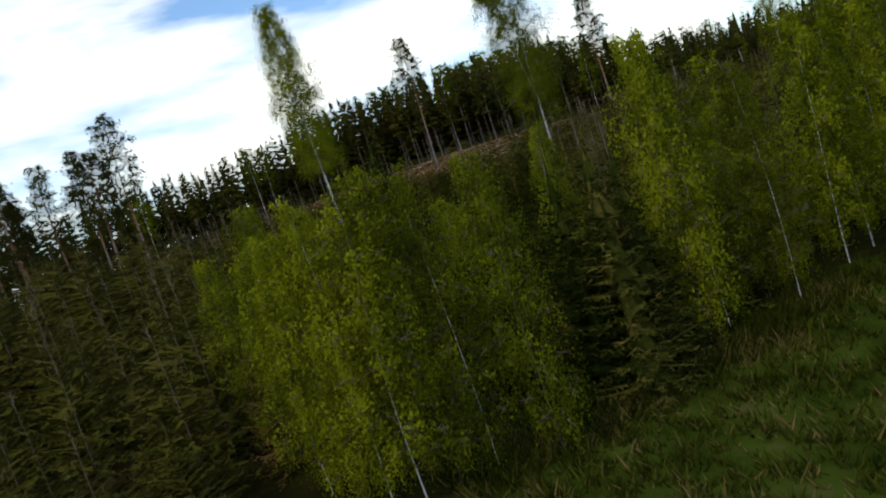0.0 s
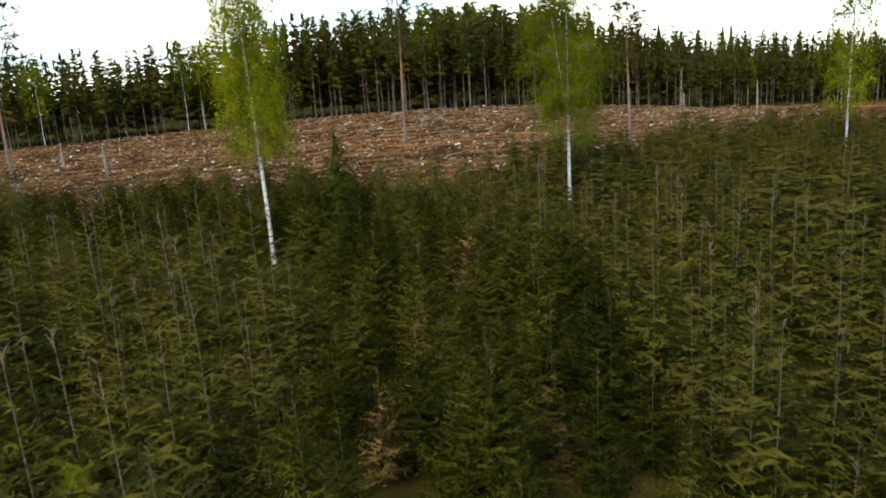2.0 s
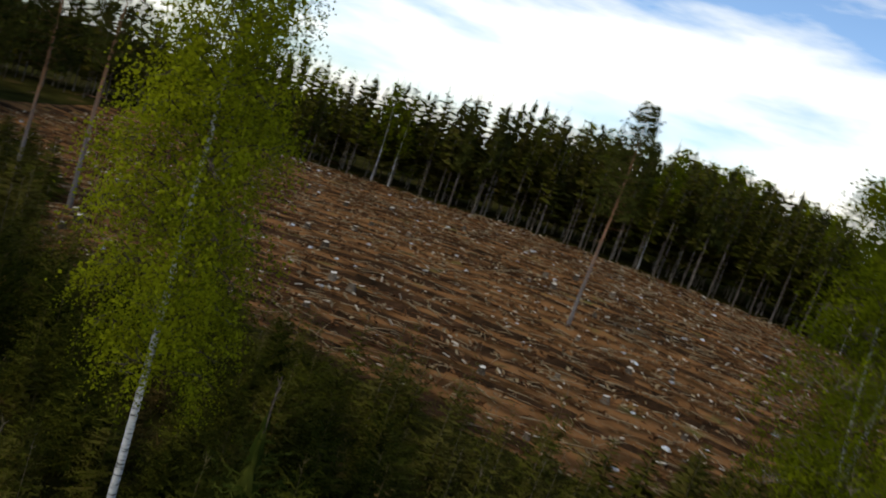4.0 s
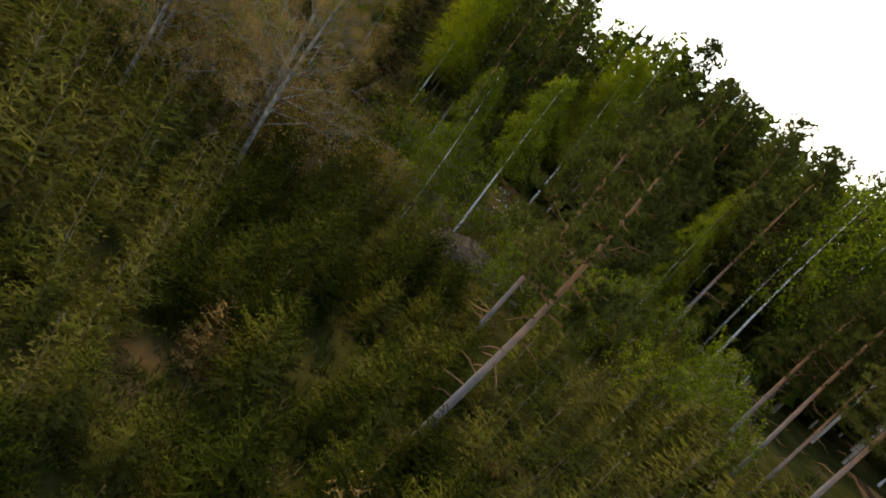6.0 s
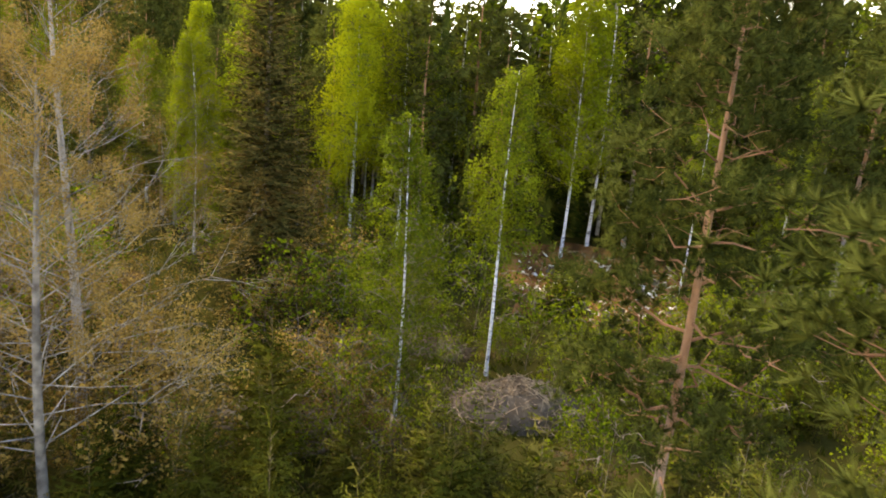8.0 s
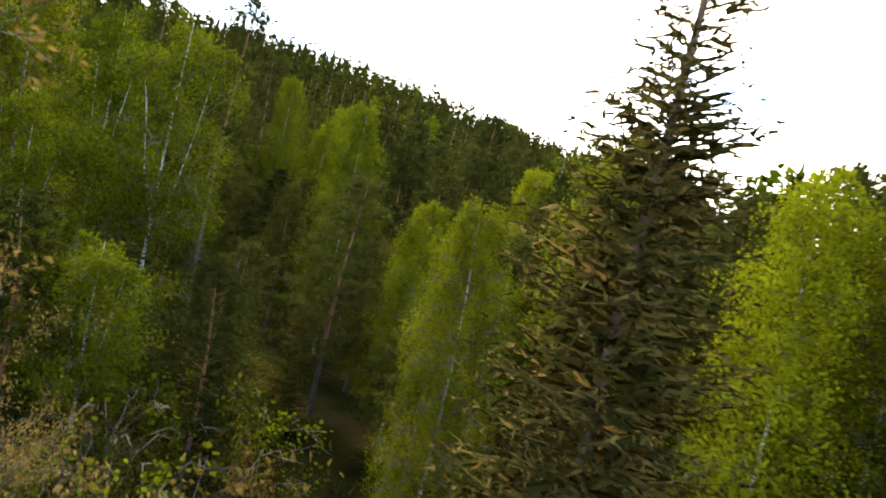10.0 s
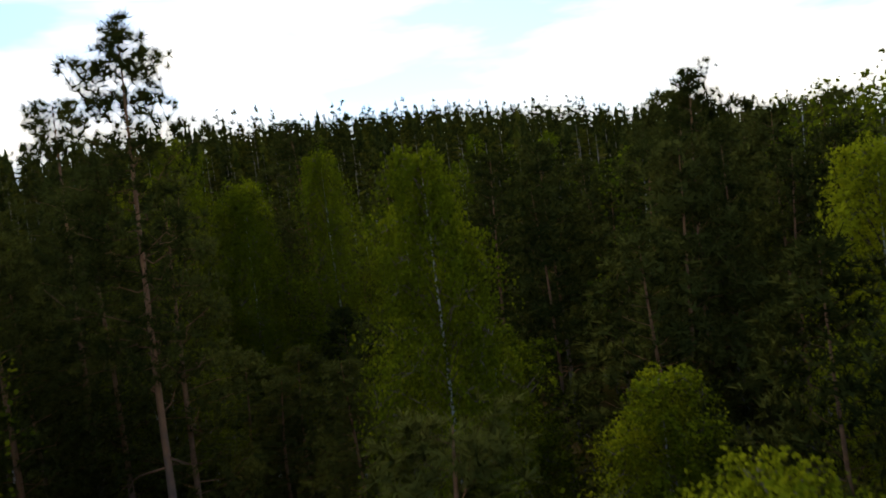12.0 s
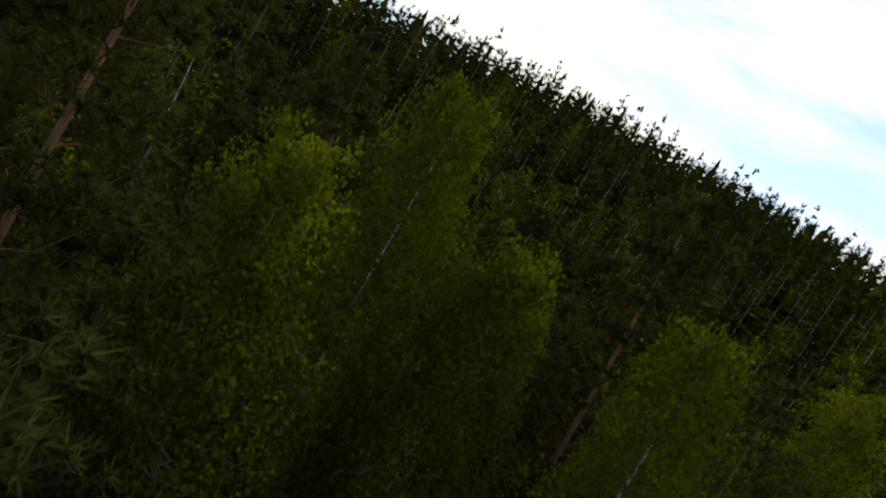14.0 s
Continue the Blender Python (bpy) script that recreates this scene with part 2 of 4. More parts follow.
# ---------------------------------------------------------------- ground
KNOLLS = [(5, -15, 35, -5.9),
          (-9, 57, 35, 0.17),
          (40, 80, 40, -2.75),
          (0, 110, 40, 5.05),
          (-45, 110, 40, -2.46),
          (10, 160, 45, 2.91),
          (60, 165, 50, -2.76),
          (40, 370, 140, 27.4),
          (-60, 200, 80, -4.02),
          (-45, 50, 30, -0.69),
          (-75, 60, 28, -0.37),
          (-70, 20, 35, 4.72),
          (-100, 0, 45, -6.96),
          (-160, -60, 60, 2.37),
          (-160, -130, 70, 3.95),
          (150, 200, 90, -3.71),
          (-130, -20, 50, 0.89),
          (-300, -130, 130, 39.25),
          (-240, -25, 60, -17.77),
          (-90, -115, 55, 13.36),
          (-165, -300, 105, 33.0),
          (-72, 150, 30, 4.2)]


def land(x, y):
    """Height of the ground: gentle knolls and hollows and a little roughness."""
    z = -2.32 + sum(h * math.exp(-((x - a) ** 2 + (y - b) ** 2) / (2 * s * s)) for a, b, s, h in KNOLLS)
    z += 0.22 * noise.noise((x * 0.12, y * 0.12, 0.3)) + 0.10 * noise.noise((x * 0.45, y * 0.45, 1.7))
    return z + 0.16 * furrow(x, y) if 74 < y < 160 and -76 < x < 121 and cleared(x, y) else z


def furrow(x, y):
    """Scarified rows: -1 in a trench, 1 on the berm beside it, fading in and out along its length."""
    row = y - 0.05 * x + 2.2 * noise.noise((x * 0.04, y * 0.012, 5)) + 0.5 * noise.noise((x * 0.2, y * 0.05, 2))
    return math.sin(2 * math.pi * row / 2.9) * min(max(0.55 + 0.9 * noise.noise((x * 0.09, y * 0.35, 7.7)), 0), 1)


def local(ax, ay, turn):
    c, s = math.cos(radians(turn)), math.sin(radians(turn))
    return lambda u, v: (ax + c * u - s * v, ay + s * u + c * v)


def to_local(ax, ay, turn):
    c, s = math.cos(radians(turn)), math.sin(radians(turn))
    return lambda x, y: (c * (x - ax) + s * (y - ay), -s * (x - ax) + c * (y - ay))


WEST, IN_WEST = local(-11.0, 66.0, 100), to_local(-11.0, 66.0, 100)             # across and ahead, second stretch
SOUTH, IN_SOUTH = local(-54.31, 46.69, 145), to_local(-54.31, 46.69, 145)     # across and ahead, third stretch


def cut_edge(x):
    return 77.3 + 0.9 * min(max(-31 - x, 0), 24) + 0.66 * min(max(x - 4, 0), 66) + 2.0 * noise.noise((x * 0.08, 3.1, 0))


def wood_edge(x):
    return 152 + 3 * noise.noise((x * 0.06, 8.0, 0)) - 0.16 * max(-x - 15, 0) - 0.0022 * max(-x - 15, 0) ** 2 + 0.12 * max(x, 0)


def cleared(x, y):
    u, v = IN_WEST(x, y)
    return (cut_edge(x) < y < wood_edge(x) + 2 and -75 < x < 120) or (3 < u < 17 and 53 < v < 70)


def axis_steps(lo, hi, step):
    """Grid lines: even within lo..hi and ever wider out to the horizon."""
    xs = list(np.arange(lo, hi + step, step))
    d, up, dn = step, xs[-1], xs[0]
    while up < 2600:
        d *= 1.22
        up, dn = up + d, dn - d
        xs.append(up)
        xs.insert(0, dn)
    return xs


def make_ground():
    xs = axis_steps(-130, 110, 1.6)
    ys = [y for y in axis_steps(-60, 175, 1.6) if not 76 < y < 156] + list(np.arange(76.3, 155.9, 0.6))
    ys.sort()
    nx, ny = len(xs), len(ys)
    verts = [(x, y, land(x, y)) for y in ys for x in xs]
    faces, mats = [], []
    for j in range(ny - 1):
        for i in range(nx - 1):
            a = j * nx + i
            faces.append((a, a + 1, a + nx + 1, a + nx))
            x, y = (xs[i] + xs[i + 1]) / 2, (ys[j] + ys[j + 1]) / 2
            u, v = IN_WEST(x, y)
            # cleared faces along a trench take the darker brown slot
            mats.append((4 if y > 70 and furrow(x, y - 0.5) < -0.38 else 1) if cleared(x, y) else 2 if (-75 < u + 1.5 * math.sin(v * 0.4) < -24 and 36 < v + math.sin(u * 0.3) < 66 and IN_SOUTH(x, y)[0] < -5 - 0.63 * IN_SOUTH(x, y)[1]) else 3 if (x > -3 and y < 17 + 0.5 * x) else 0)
    me = bpy.data.meshes.new("ground")
    me.from_pydata(verts, [], faces)
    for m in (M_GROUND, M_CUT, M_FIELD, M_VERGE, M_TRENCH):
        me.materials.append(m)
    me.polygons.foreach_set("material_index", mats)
    me.polygons.foreach_set("use_smooth", [True] * len(faces))
    return tagged(new("ground", me), "rolling forest floor with a cleared slope", "ground", kind="structure")


make_ground()


# ---------------------------------------------------------------- shapes
class Shape:
    """Collects triangles and quads for one mesh."""

    def __init__(self):
        self.v, self.f, self.h = [], [], {}

    def tube(self, pts, radii, sides=5):
        start = len(self.v)
        for k, (p, r) in enumerate(zip(pts, radii)):
            d = (pts[min(k + 1, len(pts) - 1)] - pts[max(k - 1, 0)]).normalized()
            a = d.orthogonal().normalized()
            b = d.cross(a)
            for s in range(sides):
                w = 2 * math.pi * s / sides
                self.v.append(p + (a * math.cos(w) + b * math.sin(w)) * r)
        for k in range(len(pts) - 1):
            for s in range(sides):
                i, j = start + k * sides + s, start + k * sides + (s + 1) % sides
                self.f.append((i, j, j + sides, i + sides))

    def face(self, ids, hint):
        """Adds a face; with a hint it turns outwards and takes the soft normal of its tuft."""
        if hint is not None:
            a, b, c = (self.v[k] for k in ids[:3])
            if (b - a).cross(c - a).dot(hint) < 0:
                ids = ids[::-1]
            for k in ids:
                self.h[k] = hint
        self.f.append(ids)

    def leaf(self, p, d, side, size, wide=0.55, hint=None):
        """A pointed leaf or clump: a bent diamond."""
        i = len(self.v)
        m = p + d * size * 0.5
        up = d.cross(side) * size * 0.12
        self.v += [p, m + side * size * wide * 0.5 + up, p + d * size, m - side * size * wide * 0.5 + up]
        self.face((i, i + 1, i + 2, i + 3), hint)

    def blade(self, p, q, width, hint=None):
        """A narrow triangle from p to q."""
        i = len(self.v)
        side = (q - p).cross(Vector((random.random() - 0.5, random.random() - 0.5, random.random() - 0.5)))
        side = side.normalized() * width * 0.5 if side.length > 1e-6 else Vector((width, 0, 0))
        self.v += [p + side, p - side, q]
        self.face((i, i + 1, i + 2), hint)

    def skirts(self, height, width, low, rings, points, power, droop=0.35, up=0.6):
        """A stack of ragged drooping whorls, for the dense inside of a conifer or one far off."""
        step = height * (1 - low) / rings
        for k in range(rings):
            t = low + (1 - low) * (k + rnd(-0.2, 0.2)) / rings
            r = width * max(1 - t, 0.0) ** power * rnd(0.8, 1.15) + 0.05
            i = len(self.v)
            self.v.append(Vector((rnd(-0.05, 0.05) * r, rnd(-0.05, 0.05) * r, min(height * t + step * 1.5, height))))
            turn = rnd(0, 6.28)
            for j in range(points):
                w = turn + 2 * math.pi * (j + rnd(-0.3, 0.3)) / points
                q = r * (rnd(0.8, 1.2) if j % 2 == 0 else rnd(0.5, 0.75))
                self.h[len(self.v)] = Vector((math.cos(w) + rnd(-0.4, 0.4), math.sin(w) + rnd(-0.4, 0.4), up)).normalized()
                self.v.append(Vector((q * math.cos(w), q * math.sin(w), height * t - droop * q + rnd(-0.2, 0.2) * step)))
            self.facets(i, points)

    def brush(self, p, way, r, n, fat):
        """A rounded tuft of needles round a shoot's end."""
        soft_way = (way * 0.55 + Vector((0, 0, 0.6)) + any_way() * 0.3).normalized()
        for _ in range(n):
            d = (any_way() + way * 0.5 + Vector((0, 0, 0.35))).normalized()
            self.blade(p, p + d * r * rnd(0.65, 1.2), r * fat, soft_way)

    def facets(self, i, points):
        """Splits a fan of rim points into loose sprays, each with its own shade."""
        apex, rim = self.v[i], self.v[i + 1:]
        soft = [self.h.pop(i + 1 + j) for j in range(points)]
        del self.v[i:]
        for j in range(points):
            k, o = len(self.v), (j + 1) % points
            self.v += [apex, rim[j], rim[o]]
            self.h[k], self.h[k + 1], self.h[k + 2] = (soft[j] + soft[o] + Vector((0, 0, 0.8))).normalized(), soft[j], soft[o]
            self.f.append((k, k + 1, k + 2))

    def mesh(self, name, mat, smooth=False):
        me = bpy.data.meshes.new(name)
        me.from_pydata([tuple(v) for v in self.v], [], self.f)
        me.materials.append(mat)
        if smooth or self.h:
            me.polygons.foreach_set("use_smooth", [True] * len(self.f))
        if self.h:
            none = Vector((0, 0, 0))
            me.normals_split_custom_set_from_vertices([self.h.get(k, none) for k in range(len(self.v))])
        return me


def rnd(a, b):
    return random.uniform(a, b)


def any_way():
    while True:
        v = Vector((rnd(-1, 1), rnd(-1, 1), rnd(-1, 1)))
        if 0.05 < v.length < 1:
            return v.normalized()


def spine(height, radius, wobble, parts=9, lean=(0, 0), top=0.12):
    """A tapering trunk line."""
    pts, rad = [], []
    ph = rnd(0, 6)
    for k in range(parts + 1):
        t = k / parts
        pts.append(Vector((lean[0] * height * t + wobble * math.sin(ph + 3.1 * t) * t, lean[1] * height * t + wobble * math.cos(ph * 1.7 + 2.6 * t) * t, height * t - (0.3 if k == 0 else 0))))
        rad.append(radius * (1 - t) ** 0.8 * (1.25 if k == 0 else 1) + radius * top)
    return pts, rad


def at_height(pts, z):
    for a, b in zip(pts, pts[1:]):
        if a.z <= z <= b.z:
            return a.lerp(b, (z - a.z) / max(b.z - a.z, 1e-6))
    return pts[-1].copy()


def birch(height, low, width, limbs, strands, leaf, radius=0.16, lean=(0, 0), hang=6, tip=0.35, fork=0, sides=7, mass=3):
    """A birch: trunk, upswept limbs and hanging strands of small leaves. Returns three shapes."""
    trunk, wood, green = Shape(), Shape(), Shape()
    pts, rad = spine(height, radius, 0.25, lean=lean)
    trunk.tube(pts, rad, sides)
    lines = [(pts, 1.0)]
    for _ in range(fork):
        base = at_height(pts, height * rnd(0.3, 0.5))
        a = rnd(0, 6.28)
        line = [base + Vector((math.cos(a) * width * 0.5 * t ** 0.7, math.sin(a) * width * 0.5 * t ** 0.7, (height * rnd(0.82, 0.95) - base.z) * t)) for t in (0, 0.33, 0.66, 1)]
        trunk.tube(line, [radius * 0.55, radius * 0.42, radius * 0.26, radius * 0.1], 5)
        lines.append((line, 0.6))
    for k in range(limbs):
        line, share = lines[k % len(lines)]
        t = (k + rnd(0, 1)) / limbs
        z = height * (low + (0.99 - low) * t)
        z = max(z, line[0].z + 0.3) if share < 1 else z
        z = min(z, line[-1].z * 0.98)
        base = at_height(line, z)
        t = (z / height - low) / (1 - low)
        reach = width * share ** 0.5 * (math.sin(math.pi * min(1, 0.22 + 0.72 * t)) ** 0.8) * (1 - 0.45 * t) * rnd(0.65, 1.15) + tip
        a = 2.4 * k + rnd(-0.6, 0.6)
        rise = rnd(0.5, 0.95) + 0.5 * t
        out = Vector((math.cos(a), math.sin(a), 0))
        bend = [base, base + out * reach * 0.4 + Vector((0, 0, reach * 0.4 * rise)), base + out * reach * 0.8 + Vector((0, 0, reach * 0.62 * rise)), base + out * reach * 1.05 + Vector((0, 0, reach * 0.5 * rise))]
        wood.tube(bend, [0.045 * radius / 0.16, 0.03 * radius / 0.16, 0.016, 0.006], 3)
        n = max(2, int(strands * (0.35 + reach / width)))
        knots = []
        for _ in range(max(3, n // 3)):
            s = rnd(0.22, 1.08)
            i = min(int(s * 3), 2)
            b = bend[i].lerp(bend[i + 1], s * 3 - i)
            k2 = b + Vector((rnd(-1, 1), rnd(-1, 1), rnd(-0.4, 0.9))) * 0.34 * reach
            wood.blade(b, k2, 0.015 + 0.01 * reach)
            knots.append(k2)
        line_at = at_height(pts, z + 0.3 * reach)
        for k2 in knots:
            for _ in range(mass):
                q = k2 + any_way() * 0.2 * reach
                d = any_way()
                hint = ((q - line_at) * (1.0 / width) + Vector((0, 0, 0.3)) + any_way() * 0.3).normalized()
                green.leaf(q - d * leaf * 1.3, d, d.orthogonal().normalized(), leaf * rnd(1.3, 1.9), 0.75, hint)
        for _ in range(n):
            knot = random.choice(knots)
            p = knot + Vector((random.gauss(0, 1), random.gauss(0, 1), random.gauss(0, 0.7))) * 0.13 * (0.4 + 0.3 * width)
            drift = Vector((rnd(-0.4, 0.4), rnd(-0.4, 0.4), -1)) + out * 0.25
            for j in range(int(rnd(0.5, 1.2) * hang)):
                q = p + drift * (1.15 * leaf * j) + any_way() * leaf * 0.9
                d = any_way() + Vector((0, 0, -0.5))
                d.normalize()
                hint = ((q - line_at) * (1.0 / width) + (q - knot) * (0.8 / reach) + Vector((0, 0, 0.4)) + any_way() * 0.3).normalized()
                green.leaf(q, d, d.orthogonal().normalized(), leaf * rnd(0.7, 1.3), 0.7, hint)
    return trunk, wood, green


def pine(height, low, width, limbs, tufts, needle, radius=0.2, lean=(0, 0), dead=8, spikes=20, sides=7, fat=0.16, gnarl=0.16, limb=0.2, flat=1.0, slight=False):
    """A Scots pine: bare trunk, crooked limbs that fork, a needle tuft on every shoot, dead stubs below."""
    trunk, wood, green = Shape(), Shape(), Shape()
    pts, rad = spine(height, radius, 0.35, lean=lean)
    trunk.tube(pts, rad, sides)
    for k in range(dead):
        z = height * rnd(max(0.15, low - 0.35), low)
        a, r = rnd(0, 6.28), rnd(0.4, 1.7)
        b = at_height(pts, z)
        out = Vector((math.cos(a), math.sin(a), rnd(-0.3, 0.3)))
        wood.tube([b, b + out * r * 0.6, b + out * r + Vector((0, 0, rnd(-0.3, 0.3)))], [0.035, 0.022, 0.006], 3)
    for k in range(limbs):
        t = (k + rnd(0, 1)) / limbs
        z = height * (low + (1 - low) * t * 0.99)
        base = at_height(pts, z)
        reach = width * ((1 - t) ** 0.6) * min(1, 0.45 + 2.2 * t) * rnd(0.55, 1.2) + 0.25
        a = 2.4 * k + rnd(-0.7, 0.7)
        out = Vector((math.cos(a), math.sin(a), 0))
        rise = (rnd(-0.1, 0.5) + 0.9 * t * t) * flat
        bend = [base]
        for s in (0.22, 0.42, 0.6, 0.8, 1.0):
            bend.append(base + out * reach * s + Vector((0, 0, reach * rise * s * s)) + any_way() * gnarl * reach * (0.5 + 0.5 * s))
        thick = max(radius * limb * (1 - 0.65 * t), 0.012)
        wood.tube(bend[::2] if slight else bend, [thick, thick * 0.7, thick * 0.35] if slight else [thick, thick * 0.8, thick * 0.62, thick * 0.45, thick * 0.28, 0.008], 3 if slight else 4)
        ends = [bend[5]]
        for i in range(2, 5):
            for sg in (-1, 1):
                side = (out * rnd(0.3, 0.9) + Vector((-out.y, out.x, 0)) * sg + Vector((0, 0, rnd(-0.05, 0.6)))).normalized()
                e = bend[i] + side * reach * rnd(0.2, 0.42)
                if slight:
                    wood.blade(bend[i], e, thick * 0.7)
                else:
                    wood.tube([bend[i], bend[i].lerp(e, 0.5) + any_way() * 0.05 * reach, e], [thick * 0.4, thick * 0.25, 0.006], 3)
                ends.append(e)
        for _ in range(max(3, int(tufts * (0.35 + 0.65 * reach / width)))):
            e = random.choice(ends)
            p = e + Vector((random.gauss(0, 1), random.gauss(0, 1), random.gauss(0, 0.5) + 0.3)) * (0.08 * reach + 0.45 * needle)
            green.brush(p, ((p - e) * (0.5 / needle) + out * 0.6).normalized(), needle * rnd(0.8, 1.2), spikes, fat)
    return trunk, wood, green


def spruce(height, width, limbs, power=0.8, node=0.17, twig=0.34, fat=0.2, sag=-0.12, rise=0.65, radius=0.018, low=0.04, leader=0.0, core=0.4, thin=0.0, needles=2, crowd=0.5):
    """A spruce: straight stem with a bare leader, close-set branches, each a flat spray of side twigs with fine needles."""
    trunk, green = Shape(), Shape()
    pts, rad = spine(height, radius, 0.05, 6, top=0.2)
    trunk.tube(pts, rad, 4)
    for k in range(int(leader * 14)):
        b = at_height(pts, height - leader * rnd(0.0, 1.7))
        w, ln = rnd(0, 6.28), rnd(0.12, 0.34)
        trunk.tube([b, b + Vector((math.cos(w) * 0.6, math.sin(w) * 0.6, 0.75)) * ln], [0.012, 0.004], 3)
    if core:
        green.skirts(height - leader * 1.5, width * core, low, max(8, int(height * 1.8)), 9, power, 0.9, 0.0)
    for k in range(limbs):
        t = 1 - ((k + rnd(0, 1)) / limbs) ** crowd
        t = min(t * 1.02, 0.99)
        z = height * low + (height * (1 - low) - leader * 0.7) * t
        if random.random() < thin:
            continue
        reach = (width * (1 - t) ** power + 0.14) * rnd(0.65, 1.2)
        a = 2.4 * k + rnd(-0.4, 0.4)
        out = Vector((math.cos(a), math.sin(a), 0))
        side = Vector((-out.y, out.x, 0))
        b = Vector((pts[-1].x * t, pts[-1].y * t, z))
        lift = sag + (rise - sag) * t + rnd(-0.28, 0.28)
        m = max(2, int(reach / node))
        soft_way = (out * 0.7 + Vector((0, 0, 0.65)) + any_way() * 0.35).normalized()
        spn = [b + out * reach * i / m + Vector((0, 0, reach * (lift * i / m + 0.18 * (i / m) ** 2))) + side * 0.06 * reach * math.sin(3 * i / m + k) for i in range(m + 1)]
        green.blade(spn[0], spn[-1], 0.03 + 0.04 * reach, soft_way)
        for i in range(1, m + 1):
            s = i / m
            if s < 0.2:
                continue
            w = min(twig, reach * 0.55) * (1.2 - 0.75 * s) * rnd(0.7, 1.25)
            for sg in (-1, 1):
                d = (out * 0.75 + side * sg * 0.85 + Vector((0, 0, rnd(-0.55, 0.65)))).normalized()
                e = spn[i] + d * w
                green.blade(spn[i], e, 0.02 + w * fat, soft_way)
                for _ in range(needles):
                    q = spn[i].lerp(e, rnd(0.25, 0.9))
                    green.blade(q, q + (d * 0.6 + any_way()).normalized() * w * 0.45, 0.015 + w * fat * 0.6, (soft_way + any_way() * 0.4).normalized())
    return trunk, green


def bare_tree(height, low, width, limbs, radius=0.18, buds=6, bud=0.13, depth=3):
    """A broadleaf tree just coming into bud: a fine broom of branches with brown catkins and buds."""
    trunk, wood, green = Shape(), Shape(), Shape()
    pts, rad = spine(height * 0.92, radius, 0.5)
    trunk.tube(pts, rad, 7)

    def grow(p, d, length, thick, level):
        q = p + d * length * 0.55 + any_way() * length * 0.07
        e = q + (d + any_way() * 0.3 + Vector((0, 0, 0.12))).normalized() * length * 0.5
        wood.tube([p, q, e], [thick, thick * 0.65, thick * 0.3], 3)
        if level == 0:
            for _ in range(buds):
                s = any_way()
                green.leaf(p.lerp(e, rnd(0.2, 1.1)) + any_way() * 0.22, s, s.orthogonal().normalized(), bud * rnd(0.6, 1.3), 0.5)
            return
        for _ in range(3 if level > 1 else 4):
            s = rnd(0.35, 1.0)
            grow(p.lerp(e, s), (d + any_way() * 0.85 + Vector((0, 0, 0.15))).normalized(), length * rnd(0.42, 0.62), thick * 0.5, level - 1)

    for k in range(limbs):
        t = (k + rnd(0, 1)) / limbs
        z = height * (low + (0.9 - low) * t)
        a = 2.4 * k + rnd(-0.5, 0.5)
        d = Vector((math.cos(a), math.sin(a), rnd(0.1, 0.5) + 0.9 * t)).normalized()
        grow(at_height(pts, z), d, width * (1.0 - 0.6 * t) * rnd(0.6, 1.05), radius * 0.2 * (1 - 0.6 * t), depth - 1)
    return trunk, wood, green


# ---------------------------------------------------------------- things
def part(name, me, parent, label=""):
    ob = new(name, me)
    ob.parent = parent
    return tagged(ob, label) if label else ob


def thing(name, pieces, label, category, group=""):
    """An Empty at the base with one mesh a part."""
    root = tagged(new(name), label, category, group)
    root.empty_display_size = 0.3
    for piece, me, text in pieces:
        ob = part(piece, me, root, text)
        if piece == "branching":
            tagged(ob, text, kind="stuff")
    return root


def birch_thing(shapes, label, group="birches", leaf=None, name="birch_tree", stem=None):
    a, b, c = shapes
    return thing(name, [("trunk", a.mesh("birch_trunk", stem or M_BIRCH, True), "" if stem else "white birch bark with dark bands"),
                        ("branching", b.mesh("birch_limbs", M_TWIG), ""), ("crown", c.mesh("birch_crown", leaf or M_LEAF), "")], label, "tree", group)


def pine_thing(shapes, label, group="pines"):
    a, b, c = shapes
    return thing("pine_tree", [("trunk", a.mesh("pine_trunk", M_PINEBARK, True), "grey bark turning orange towards the top"),
                               ("branching", b.mesh("pine_limbs", M_PINELIMB), ""), ("crown", c.mesh("pine_crown", M_PINE), "")], label, "tree", group)


def spruce_thing(shapes, label, group="young spruces", name="young_spruce", needle=None):
    a, c = shapes
    return thing(name, [("trunk", a.mesh("spruce_trunk", M_SHOOT if "young" in name else M_SPRUCEBARK), ""), ("crown", c.mesh("spruce_crown", needle or (M_SPRUCE if "young" in name else M_OLDSPRUCE)), "")], label, "tree", group)


def bare_thing(shapes, label, group="budding trees"):
    a, b, c = shapes
    return thing("budding_tree", [("trunk", a.mesh("bare_trunk", M_GREYWOOD, True), ""), ("branching", b.mesh("bare_limbs", M_GREYWOOD), "pale bare branches"),
                                  ("crown", c.mesh("bud_crown", M_BUD), "brown buds and catkins")], label, "tree", group)


def stand(x, y, size=1.0, turn=None, z=None, tall=None, lean=(0, 0)):
    """A pose on the ground, turned at random and scaled."""
    a = rnd(0, 360) if turn is None else turn
    s = Matrix.Diagonal((size, size, tall if tall else size, 1))
    return pose(x, y, (land(x, y) if z is None else z), lean[0], lean[1], 0) @ pose(0, 0, 0, 0, 0, a) @ s


